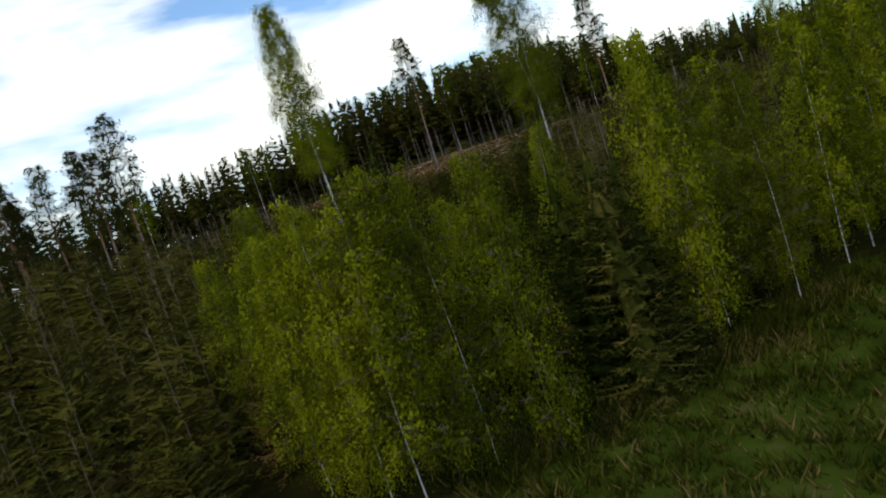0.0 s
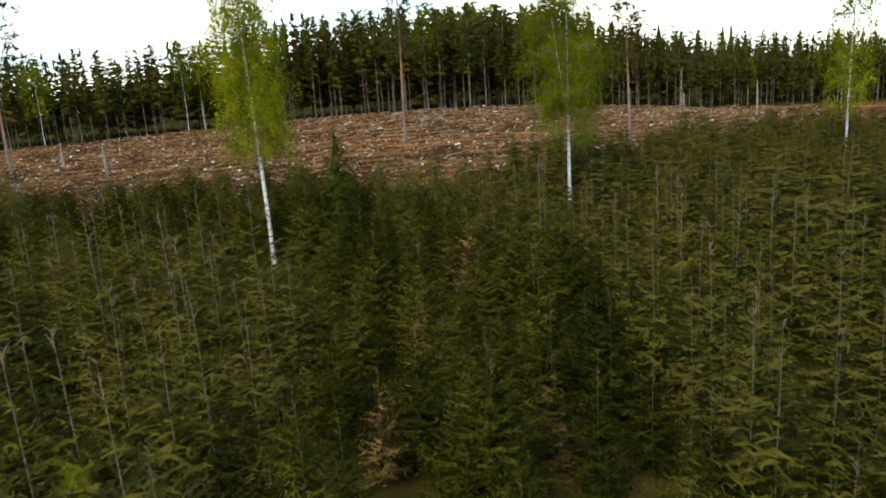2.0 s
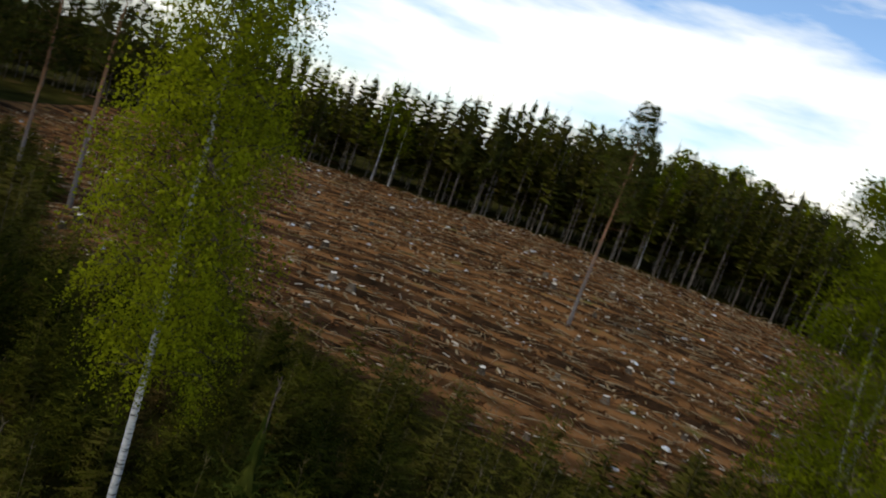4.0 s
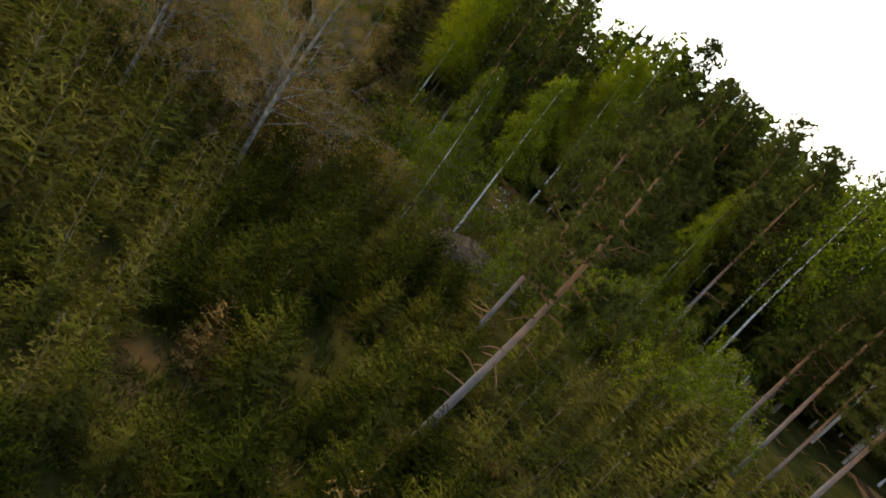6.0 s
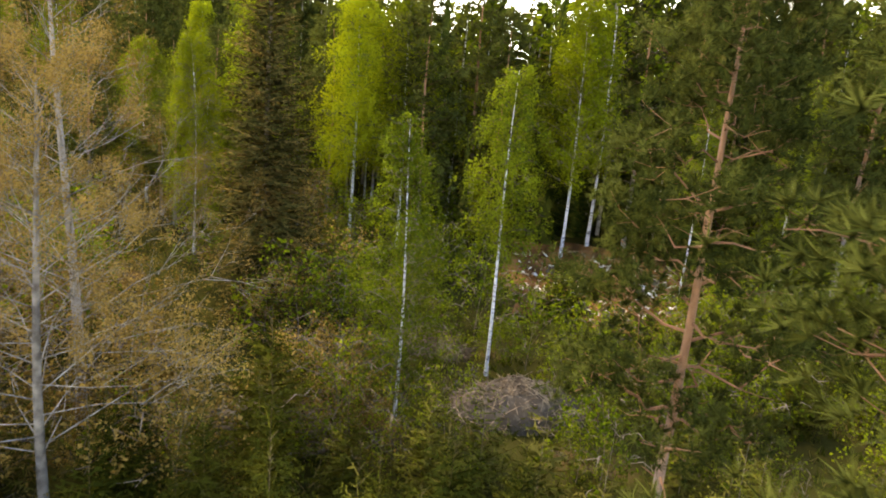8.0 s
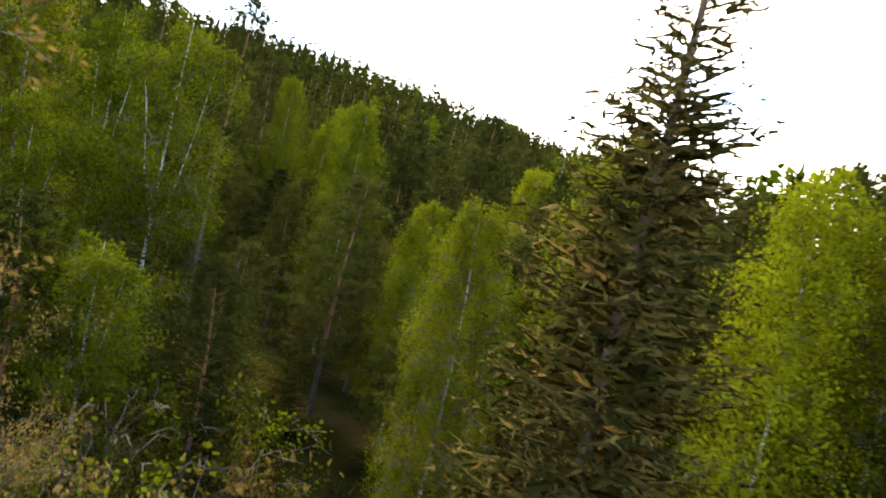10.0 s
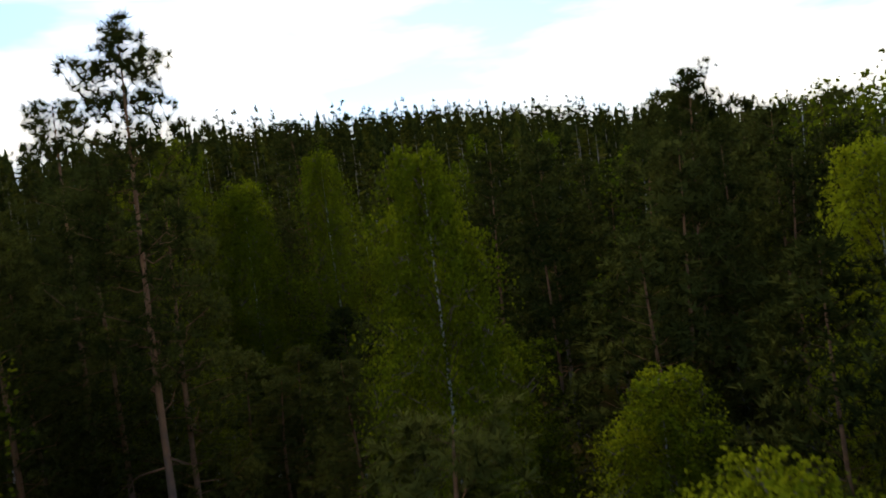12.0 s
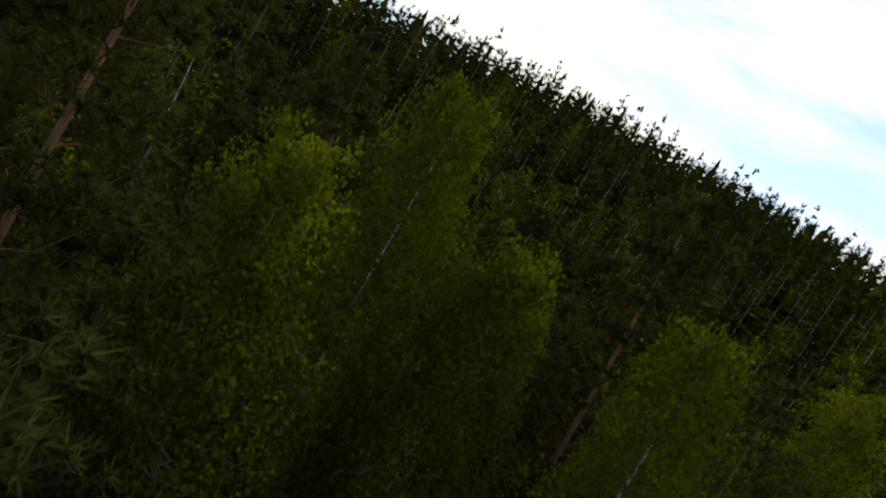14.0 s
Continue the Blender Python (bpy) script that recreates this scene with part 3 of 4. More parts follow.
class Kind:
    """One built thing and its copies: the first call places the thing itself."""

    def __init__(self, ob, height):
        self.ob, self.height, self.used = ob, height, False

    def put(self, x, y, height=None, turn=None, label="", lean=(0, 0), wide=1.0):
        s = (height or self.height) / self.height
        m = stand(x, y, s * wide, turn, tall=s, lean=lean)
        if self.used:
            ob = copy_thing(self.ob, m)
        else:
            ob = self.ob
            self.first = m
            self.used = True
            ob.matrix_basis = Matrix.Identity(4)
        if label:
            ob["label"] = label
        return ob

    def settle(self):
        if self.used:
            self.ob.matrix_basis = self.first
        else:
            for ob in [*self.ob.children, self.ob]:
                bpy.data.objects.remove(ob)


def joined(name, entries, mat, label, category):
    """One mesh out of many placed shapes: entries of (shape, matrix)."""
    vs, fs, sizes, hs, n = [], [], [], [], 0
    cache = {}
    for shape, m in entries:
        if id(shape) not in cache:
            cache[id(shape)] = (np.array([tuple(v) for v in shape.v]), np.concatenate([np.array(f) for f in shape.f]), np.array([len(f) for f in shape.f]),
                                np.array([tuple(shape.h.get(k, (0, 0, 0))) for k in range(len(shape.v))]))
        v, f, c, h = cache[id(shape)]
        mm = np.array(m)
        vs.append(v @ mm[:3, :3].T + mm[:3, 3])
        turn = np.array(m.to_quaternion().to_matrix())
        hs.append(h @ turn.T)
        fs.append(f + n)
        sizes.append(c)
        n += len(v)
    v, f, c = np.concatenate(vs), np.concatenate(fs), np.concatenate(sizes)
    me = bpy.data.meshes.new(name)
    me.vertices.add(len(v))
    me.vertices.foreach_set("co", v.astype(np.float32).ravel())
    me.loops.add(len(f))
    me.loops.foreach_set("vertex_index", f.astype(np.int32))
    me.polygons.add(len(c))
    me.polygons.foreach_set("loop_start", np.concatenate([[0], np.cumsum(c)[:-1]]).astype(np.int32))
    me.update(calc_edges=True)
    me.validate()
    me.materials.append(mat)
    h = np.concatenate(hs)
    if h.any():
        me.polygons.foreach_set("use_smooth", [True] * len(c))
        me.normals_split_custom_set_from_vertices(h)
    return tagged(new(name, me), label, category, kind="stuff")


random.seed(11)
T_TALL = "tall birch with white trunk and fresh yellow-green leaves"
T_SLIM = "slender young birch with a bright white stem"
T_BUSH = "dense young birch in bright spring leaf"
T_WOOD = "forest birch with hanging green leaves"
T_PINE = "tall pine with bare orange upper trunk"
T_YOUNG = "young plantation spruce with olive needles and pale leader"
# near kinds, built in full
K_BIRCH = [Kind(birch_thing(birch(20, 0.30, 1.95, 110, 42, 0.075, 0.115, hang=13, lean=(-0.015, 0), tip=0.3, mass=6), T_TALL), 20),
           Kind(birch_thing(birch(20, 0.20, 2.6, 120, 44, 0.08, 0.12, hang=13, tip=0.42, mass=6, fork=1), T_TALL), 20)]
K_BIRCHFAR = [Kind(birch_thing(birch(20, 0.26, 2.3, 70, 18, 0.15, 0.115, hang=8, sides=5, mass=2), T_TALL), 20)]
K_SLIM = [Kind(birch_thing(birch(11, 0.08, 1.45, 60, 28, 0.07, 0.065, hang=11, tip=0.2, mass=6), T_SLIM, leaf=M_LEAFSLIM), 11),
          Kind(birch_thing(birch(12, 0.42, 1.2, 48, 26, 0.07, 0.07, hang=11, tip=0.2, mass=6), T_SLIM, leaf=M_LEAFSLIM), 12)]
K_BUSHY = [Kind(birch_thing(birch(8, 0.06, 1.25, 60, 24, 0.072, 0.026, tip=0.3, hang=9, mass=5), T_BUSH, "young birches", stem=M_TWIG), 8),
           Kind(birch_thing(birch(7.5, 0.09, 1.1, 54, 24, 0.072, 0.026, tip=0.3, hang=9, mass=5), T_BUSH, "young birches"), 7.5)]
K_WOOD = [Kind(birch_thing(birch(16, 0.14, 3.0, 84, 48, 0.095, 0.11, hang=10, fork=2, mass=8), T_WOOD, leaf=M_LEAFDARK), 16),
          Kind(birch_thing(birch(16, 0.28, 2.4, 66, 44, 0.095, 0.10, hang=10, mass=8), T_WOOD, leaf=M_LEAFMID), 16)]
K_GLADE = [Kind(birch_thing(birch(15, 0.10, 2.7, 92, 40, 0.09, 0.10, hang=10, mass=12), "full-crowned birch in fresh leaf above the pines", leaf=M_LEAFMID), 15),
           Kind(birch_thing(birch(12, 0.12, 2.0, 84, 46, 0.075, 0.09, hang=12, mass=9), "full-crowned birch in fresh leaf above the pines", leaf=M_LEAFMID), 12),
           Kind(birch_thing(birch(11, 0.12, 1.7, 84, 84, 0.048, 0.08, hang=12, mass=9), "small-leaved birch in fresh leaf among the pines", leaf=M_LEAFMID), 11)]
K_PINE = [Kind(pine_thing(pine(18, 0.50, 2.5, 48, 40, 0.27, 0.14, spikes=18, fat=0.14), T_PINE), 18),
          Kind(pine_thing(pine(18, 0.22, 2.9, 62, 46, 0.28, 0.14, spikes=20, fat=0.11, dead=5, slight=True), T_PINE), 18),
          Kind(pine_thing(pine(16, 0.40, 3.6, 46, 110, 0.22, 0.155, spikes=24, dead=9, fat=0.12, gnarl=0.17, limb=0.30, flat=0.7), "broad-crowned pine with crooked orange limbs"), 16),
          Kind(pine_thing(pine(16, 0.42, 2.5, 44, 54, 0.23, 0.15, spikes=20, dead=8, fat=0.13), "leaning pine with an orange trunk and soft crown"), 16),
          Kind(pine_thing(pine(13, 0.5, 2.3, 34, 76, 0.21, 0.15, spikes=22, dead=10, fat=0.12, gnarl=0.17, limb=0.26), "thin-crowned pine with a grey trunk"), 13)]
K_FIR = [Kind(spruce_thing(spruce(18, 2.6, 900, 0.66, 0.24, 0.5, 0.17, -0.5, 0.45, 0.15, 0.04, 0.2, 0, crowd=0.72), "old spruce thick with brown-gold cones and flowers", "spruces", "spruce_tree", M_CONES), 18),
         Kind(spruce_thing(spruce(9, 2.0, 190, 0.85, 0.2, 0.42, 0.18, -0.2, 0.5, 0.09, 0.03, 0.5, 0.45), "dark half-grown spruce above the plantation", "spruces", "spruce_tree"), 9)]
K_YOUNG = [Kind(spruce_thing(spruce(5, 1.6, 150, 0.72, leader=0.5, core=0), T_YOUNG), 5),
           Kind(spruce_thing(spruce(5, 1.4, 140, 0.78, leader=0.6, thin=0.08, core=0), T_YOUNG), 5),
           Kind(spruce_thing(spruce(4.4, 1.65, 145, 0.7, leader=0.45, core=0), T_YOUNG), 4.4),
           Kind(spruce_thing(spruce(5.2, 1.35, 125, 0.8, leader=0.75, thin=0.15, core=0), "thin young spruce with a long bare leader"), 5.2),
           Kind(spruce_thing(spruce(4.8, 1.3, 95, 0.85, leader=0.6, thin=0.2, core=0), "ailing young spruce with rust-brown needles", needle=M_WITHERED), 4.8)]
K_BARE = [Kind(bare_thing(bare_tree(17, 0.16, 5.0, 54, 0.17, buds=20, bud=0.085, depth=4), "tall budding tree with pale branches and brown catkins"), 17)]
# kinds for the middle distance
K_MIDPINE = [Kind(pine_thing(pine(16, lo, wd, 46, 30, 0.37, 0.11, spikes=9, dead=4, fat=0.24, slight=True), "forest pine with an uneven dark green crown", "forest pines"), 16) for lo, wd in ((0.26, 2.5), (0.36, 2.3), (0.2, 2.7))]
K_MIDFIR = [Kind(spruce_thing(spruce(16, 2.4, 120, 0.7, 0.42, 0.7, 0.22, -0.4, 0.4, 0.13, 0.05, 0.4, 0.5, needles=1), "forest spruce with dark drooping branches", "forest spruces", "spruce_tree"), 16),
            Kind(spruce_thing(spruce(16, 2.0, 110, 0.6, 0.42, 0.65, 0.22, -0.35, 0.4, 0.13, 0.12, 0.4, 0.45, 0.1, needles=1), "slim forest spruce with dark drooping branches", "forest spruces", "spruce_tree"), 16)]
K_MIDBIRCH = [Kind(birch_thing(birch(15, lo, 2.6, 40, 10, 0.17, 0.09, hang=7, sides=5, mass=3), "forest birch in fresh green leaf", "forest birches", M_LEAFDARK), 15) for lo in (0.2, 0.36)]
K_SHRUB = [Kind(birch_thing(birch(3.2, 0.03, 1.5, 20, 10, 0.10, 0.02, hang=6, sides=3, tip=0.3, mass=1), "leafy green shrub at the edge of the wood", "shrubs", M_LEAFDARK, "shrub", M_TWIG), 3.2),
           Kind(birch_thing(birch(3.2, 0.03, 1.6, 20, 10, 0.09, 0.02, hang=6, sides=3, tip=0.3, mass=1), "budding golden-brown willow shrub", "shrubs", M_BUD, "shrub", M_TWIG), 3.2)]
ALL_KINDS = K_GLADE + K_BIRCH + K_BIRCHFAR + K_SLIM + K_BUSHY + K_WOOD + K_PINE + K_FIR + K_YOUNG + K_BARE + K_MIDPINE + K_MIDFIR + K_MIDBIRCH + K_SHRUB


# far and simple shapes
def far_spruce(height, width, rings, low=0.04, power=0.72, stem=0.022, side=0.5, each=9, full=0.34):
    """A spruce at some distance: feathery whorls of sprays and a thin leader."""
    trunk, green = Shape(), Shape()
    trunk.tube([Vector((0, 0, -0.3)), Vector((0, 0, height * 0.6)), Vector((0, 0, height))], [stem, stem * 0.7, stem * 0.25], 4)
    for k in range(rings):
        t = low + (0.97 - low) * (k + rnd(-0.3, 0.3)) / rings
        n = each if t < 0.6 else max(4, each * 2 // 3)
        for j in range(n):
            w = 2 * math.pi * (j + 0.5 * (k % 2) + rnd(-0.4, 0.4)) / n
            r = width * (1 - t) ** power * rnd(0.6, 1.2) + 0.02 * height
            out = Vector((math.cos(w), math.sin(w), 0))
            p = Vector((0, 0, height * t + rnd(-0.02, 0.02) * height))
            e = p + out * r + Vector((0, 0, r * (0.6 * t - 0.25 + rnd(-0.15, 0.15))))
            soft_way = (out * 0.7 + Vector((0, 0, 0.6)) + any_way() * 0.4).normalized()
            green.blade(p + out * r * 0.1, e, full * r, soft_way)
            for sg in (-1, 1):
                d = (out + Vector((-out.y, out.x, 0)) * sg * 0.9 + Vector((0, 0, rnd(-0.3, 0.5)))).normalized()
                q = p.lerp(e, rnd(0.35, 0.7))
                green.blade(q, q + d * r * side, 0.6 * full * r, (soft_way + any_way() * 0.4).normalized())
    green.blade(Vector((0, 0, height * 0.9)), Vector((0, 0, height * 1.04)), 0.012 * height)
    return trunk, None, green


def far_cone(height, width, power):
    """A spruce on the skyline: a slim ragged cone with a thin top."""
    green = Shape()
    green.skirts(height, width, 0.05, 13, 7, power, 0.95)
    green.blade(Vector((0, 0, height * 0.86)), Vector((0, 0, height * 1.06)), 0.03 * height)
    return None, None, green


def far_pine(height, width, low, clumps, stem=0.10, spray=22, full=0.6):
    """A pine far off: stem and an uneven crown of needle clumps with ragged edges."""
    trunk, green = Shape(), Shape()
    trunk.tube([Vector((0, 0, -0.4)), Vector((0, 0, height * 0.5)), Vector((0, 0, height * 0.95))], [stem * 1.3, stem, stem * 0.3], 4)
    for k in range(clumps):
        t = low + (0.97 - low) * (k + rnd(0, 1)) / clumps
        r = width * (1.02 - t) ** 0.75 * rnd(0.1, 0.8)
        w = 2.4 * k + rnd(-0.8, 0.8)
        p = Vector((r * math.cos(w), r * math.sin(w), height * t))
        q = width * rnd(0.34, 0.58) * (1.3 - 0.9 * t)
        for _ in range(spray):
            d = any_way()
            b = p + d * q * 0.25 + any_way() * q * 0.3
            green.blade(b, b + (d + Vector((0, 0, 0.3))) * q * rnd(0.55, 0.95), q * full, (d + Vector((0, 0, 0.5)) + any_way() * 0.3).normalized())
    green.blade(Vector((0, 0, height * 0.9)), Vector((0, 0, height * 1.02)), 0.03 * height)
    return trunk, None, green


F_PINE = [far_pine(18, wd, lo, 16) for wd, lo in ((2.4, 0.38), (2.1, 0.44), (2.7, 0.32), (2.2, 0.40))]
F_FIR = [far_spruce(18, wd, 15, lo, pw, 0.09, 0.6, full=0.5) for wd, lo, pw in ((2.4, 0.12, 0.8), (2.0, 0.18, 0.7), (2.2, 0.2, 0.6))]
F_NORTH = [far_spruce(18, wd, 13, lo, pw, 0.10, 0.6, 8, 0.5) for wd, lo, pw in ((2.0, 0.40, 0.6), (1.7, 0.46, 0.5), (2.1, 0.34, 0.65), (1.6, 0.5, 0.5))]
F_BIRCH = [birch(16, 0.35, 2.8, 26, 8, 0.36, 0.08, hang=6, sides=4) for _ in range(2)]
F_YOUNG = [far_spruce(5, w, n, each=12, full=0.2) for w, n in ((1.75, 13), (1.55, 12), (1.65, 13))]
F_YOUNGNEAR = [(a, None, c) for a, c in (spruce(5, w, 60, 0.8, 0.27, 0.44, 0.22, leader=0.5, needles=1, core=0) for w in (1.55, 1.4, 1.3))]
F_TINY = [far_pine(16, wd, 0.12, 10, 0.08, 12, 0.75) for wd in (2.9, 3.3, 2.6, 3.6, 3.0, 2.4)] + [far_cone(15, 3.0, 0.65)]


taken = []


def free(x, y, r):
    return all((x - a) ** 2 + (y - b) ** 2 > (r + q) ** 2 for a, b, q in taken)


LANE = [(a[1] + (b[1] - a[1]) * k / 6, a[2] + (b[2] - a[2]) * k / 6, a[3] + (b[3] - a[3]) * k / 6) for a, b in zip(PATH, PATH[1:]) for k in range(6)]


def lane(x, y):
    """Distance from the flight line, and its height there."""
    d, z = min(((x - a) ** 2 + (y - b) ** 2, c) for a, b, c in LANE)
    return d ** 0.5, z


def hero(kind, x, y, height=None, r=1.0, **more):
    taken.append((x, y, r))
    return kind.put(x, y, height, **more)


# ---------------------------------------------------------------- first stretch: standing trees over the plantation
hero(K_BIRCH[0], -9.8, 58.2, 20.0, 1.2, turn=0)
hero(K_BIRCH[1], 9.8, 69.2, 20.5, 1.2, turn=100)
hero(K_BIRCHFAR[0], 40.4, 85.0, 19.0, 1.2, turn=130)
hero(K_BIRCHFAR[0], 56, 92, 19.0, 1.2, turn=40)
hero(K_BIRCHFAR[0], 70, 100, 18.0, 1.2, turn=250)
hero(K_PINE[0], -1.7, 102.8, 19.0, 1.2, turn=20)
hero(K_PINE[0], 23.0, 96.7, 17.5, 1.2, turn=200)
hero(K_FIR[1], -5.6, 56.5, 8.6, 1.0)
hero(K_PINE[0], -38.5, 87.0, 21.5, 1.2, turn=140)
hero(K_PINE[0], -43.0, 86.0, 18.5, 1.2, turn=60)
hero(K_PINE[3], -47.0, 84.5, 18.0, 1.2, turn=10)
hero(K_PINE[0], -51.0, 82.5, 19.0, 1.2, turn=250)
# pine pair by the turn
hero(K_PINE[4], *WEST(3.4, 20.9), 14.6, 1.4, turn=60, lean=(-3, 0))
hero(K_PINE[2], *WEST(4.1, 29.3), 15.5, 1.4, turn=190, lean=(-2, 0), wide=0.85)
hero(K_PINE[3], *WEST(23, 39.5), 16.0, 1.2, turn=90)
hero(K_PINE[0], *WEST(24.5, 36), 15.0, 1.2, turn=300)

# ---------------------------------------------------------------- second stretch
hero(K_SLIM[0], *WEST(-1.8, 40.2), 10.8, 1.0, turn=10)
hero(K_SLIM[1], *WEST(1.7, 44.8), 12.8, 1.0, turn=70)
hero(K_BARE[0], *WEST(-12.0, 37.5), 16.5, 2.0, turn=0)
hero(K_BARE[0], *WEST(-10.2, 32.3), 13.5, 1.5, turn=200)
hero(K_BARE[0], *WEST(-19, 38), 16.0, 2.0, turn=140)
hero(K_BARE[0], *WEST(-21.5, 42.5), 15.0, 2.0, turn=240)
hero(K_BARE[0], *WEST(-17, 32), 13.0, 2.0, turn=80)
hero(K_FIR[0], *WEST(-8.9, 48.0), 17.6, 2.0, wide=1.1)
hero(K_WOOD[1], *WEST(-13.5, 62.5), 15.0, 1.2)
hero(K_WOOD[1], *WEST(-7.0, 61.2), 15.5, 1.2)
hero(K_WOOD[1], *WEST(-4.0, 63), 16.5, 1.2)
hero(K_WOOD[1], *WEST(7.5, 66), 17.5, 1.2)
hero(K_SLIM[1], *WEST(14.0, 59), 12.0, 1.0)
hero(K_SLIM[0], *WEST(21, 62), 14.0, 1.0)

# ---------------------------------------------------------------- third stretch
hero(K_PINE[0], *SOUTH(-3.5, 34.0), 19.0, 1.4, wide=0.85)
hero(K_PINE[1], *SOUTH(3.0, 22.5), 11.2, 1.2, wide=1.5)
hero(K_WOOD[0], *SOUTH(-5.2, 21.6), 15.8, 1.5, wide=0.9)
hero(K_WOOD[0], *SOUTH(-9.2, 30), 16.3, 1.5)
hero(K_WOOD[1], *SOUTH(-11.5, 25.5), 17.0, 1.5)
hero(K_WOOD[0], *SOUTH(-9.5, 19), 12.0, 1.5)
hero(K_WOOD[0], *SOUTH(-15, 24), 16.0, 1.5)
hero(K_GLADE[2], *SOUTH(4.3, 9.3), 11.8, 1.5, wide=0.78)
hero(K_PINE[1], *SOUTH(-9, 43), 18.8, 1.4)
hero(K_PINE[1], *SOUTH(-12, 40), 16.0, 1.4)
hero(K_PINE[1], *SOUTH(-10, 52), 17.0, 1.4)
hero(K_PINE[0], *SOUTH(-1.0, 56), 18.2, 1.4)
hero(K_GLADE[0], *SOUTH(0.7, 49.0), 16.0, 1.2, wide=0.65)
hero(K_WOOD[1], *SOUTH(4.0, 51.0), 13.5, 1.2)
hero(K_WOOD[1], *SOUTH(7.0, 66), 15.5, 1.2)
hero(K_GLADE[0], *SOUTH(4.0, 32.0), 14.6, 1.2, wide=0.72)
hero(K_GLADE[0], *SOUTH(14.9, 30.6), 13.7, 1.2, wide=0.8)
hero(K_PINE[1], *SOUTH(13.6, 38), 17.0, 1.2, wide=0.85)
for p, q, top in ((-4.0, 38.0, 14.6), (-6.4, 38.6, 14.8), (-9.0, 37.0, 15.2)):
    hero(K_PINE[1], *SOUTH(p, q), top, 1.0, wide=1.05)
hero(K_GLADE[0], *SOUTH(8.8, 30.4), 9.0, 1.2, wide=1.2)
hero(K_GLADE[2], *SOUTH(6.0, 20.5), 10.8, 1.2)
hero(K_GLADE[0], *SOUTH(-6.9, 51.5), 17.4, 1.5, wide=0.68)
hero(K_GLADE[1], *SOUTH(-3.8, 51.5), 14.9, 1.2, wide=0.85)
hero(K_GLADE[1], *SOUTH(-7.6, 47.5), 15.2, 1.2, wide=0.85)
hero(K_PINE[1], *SOUTH(22.8, 55.3), 18.0, 1.2)
for p, q, top in ((9, 42, 13.5), (12, 36, 14.5), (14, 43, 15), (8.5, 50, 15.5), (12, 52, 16), (17, 38, 14), (11, 27, 12), (16, 30, 13), (13, 22, 12.5), (19, 47, 16), (4, 60, 15), (-6, 60, 15.5)):
    hero(random.choice(K_PINE[1:2] + K_MIDPINE), *SOUTH(p, q), top, 1.3)

# ---------------------------------------------------------------- young birches at the start
for bx, by, bh in ((-3.6, 15.5, 7.2), (-2.8, 15.3, 7.0), (-2.0, 15.7, 7.4), (-1.1, 16.0, 7.3), (0.45, 16.2, 7.2), (-4.4, 15.9, 6.6), (-5.3, 17.0, 6.4), (-6.6, 21.8, 6.9), (-7.7, 20.8, 5.8), (-0.5, 22.6, 5.5),
                   (5.4, 19.7, 8.7), (6.2, 20.4, 8.0), (8.6, 21.0, 7.2), (8.0, 21.6, 7.6), (11.3, 23.2, 7.8), (12.6, 24.0, 8.2), (14.4, 25.2, 8.4), (17.0, 26.6, 9.0), (8.2, 13.0, 4.0), (6.6, 11.5, 3.2), (9.6, 15, 4.5)):
    hero(random.choice(K_BUSHY), bx, by, bh, 0.6, wide=rnd(0.68, 0.92))
for bx, by, bh, bw in ((3.2, 24.6, 6.9, 0.6), (11.5, 33, 5.2, 0.7), (-9.6, 32.5, 3.6, 0.7), (13.4, 38, 5.0, 0.7)):
    hero(K_BUSHY[1], bx, by, bh, 0.5, wide=bw)
for sx, sy, sh in ((3.2, 17.9, 7.4), (2.3, 18.7, 6.9), (4.1, 19.3, 7.0)):
    hero(K_FIR[1], sx, sy, sh, 0.8)

# ---------------------------------------------------------------- plantation
near, far_rows = [], []
for gx in np.arange(-62, 100, 2.15):
    for gy in np.arange(5, 112, 2.15):
        x, y = gx + rnd(-0.85, 0.85), gy + rnd(-0.85, 0.85)
        u, v = IN_WEST(x, y)
        if y > cut_edge(x) or v > 36 + 2 * math.sin(u) or (u < -24 and v > 32) or y < (18.6 + 0.47 * max(x, 0) if x > -3.5 else 17.5 if x > -7 else 5):
            continue
        if not free(x, y, 0.35) or (x > 62 and y > 96) or (x + 9.3) ** 2 + 0.35 * (y - 53.5) ** 2 < 9 or (u + 3) ** 2 + (v - 14.5) ** 2 < 6 or (u + 2) ** 2 + (v - 22) ** 2 < 3:
            continue
        d = lane(x, y)[0]
        if x > 0 and d > 80:
            continue
        (near if d < 18 else far_rows).append((x, y, d))
near.sort(key=lambda e: e[2])
far_rows += near[220:]
for x, y, _ in near[:220]:
    (K_YOUNG[4] if random.random() < 0.07 else random.choice(K_YOUNG[:4])).put(x, y, rnd(3.2, 5.2), wide=rnd(0.8, 1.08))
ent_t, ent_c = [], []
for x, y, d in far_rows:
    tr, _, cr = random.choice(F_YOUNGNEAR if d < 16 else F_YOUNG)
    u, v = IN_WEST(x, y)
    tall = rnd(0.66, 1.0) * (1.35 if u < -12 else 1.0)
    m = stand(x, y, tall * rnd(0.85, 1.15), tall=tall)
    ent_t.append((tr, m))
    ent_c.append((cr, m))
joined("young_spruces", ent_c, M_SPRUCE, "rows of young plantation spruces", "trees")
joined("young_spruce_stems", ent_t, M_TWIG, "stems of the plantation spruces", "trees")


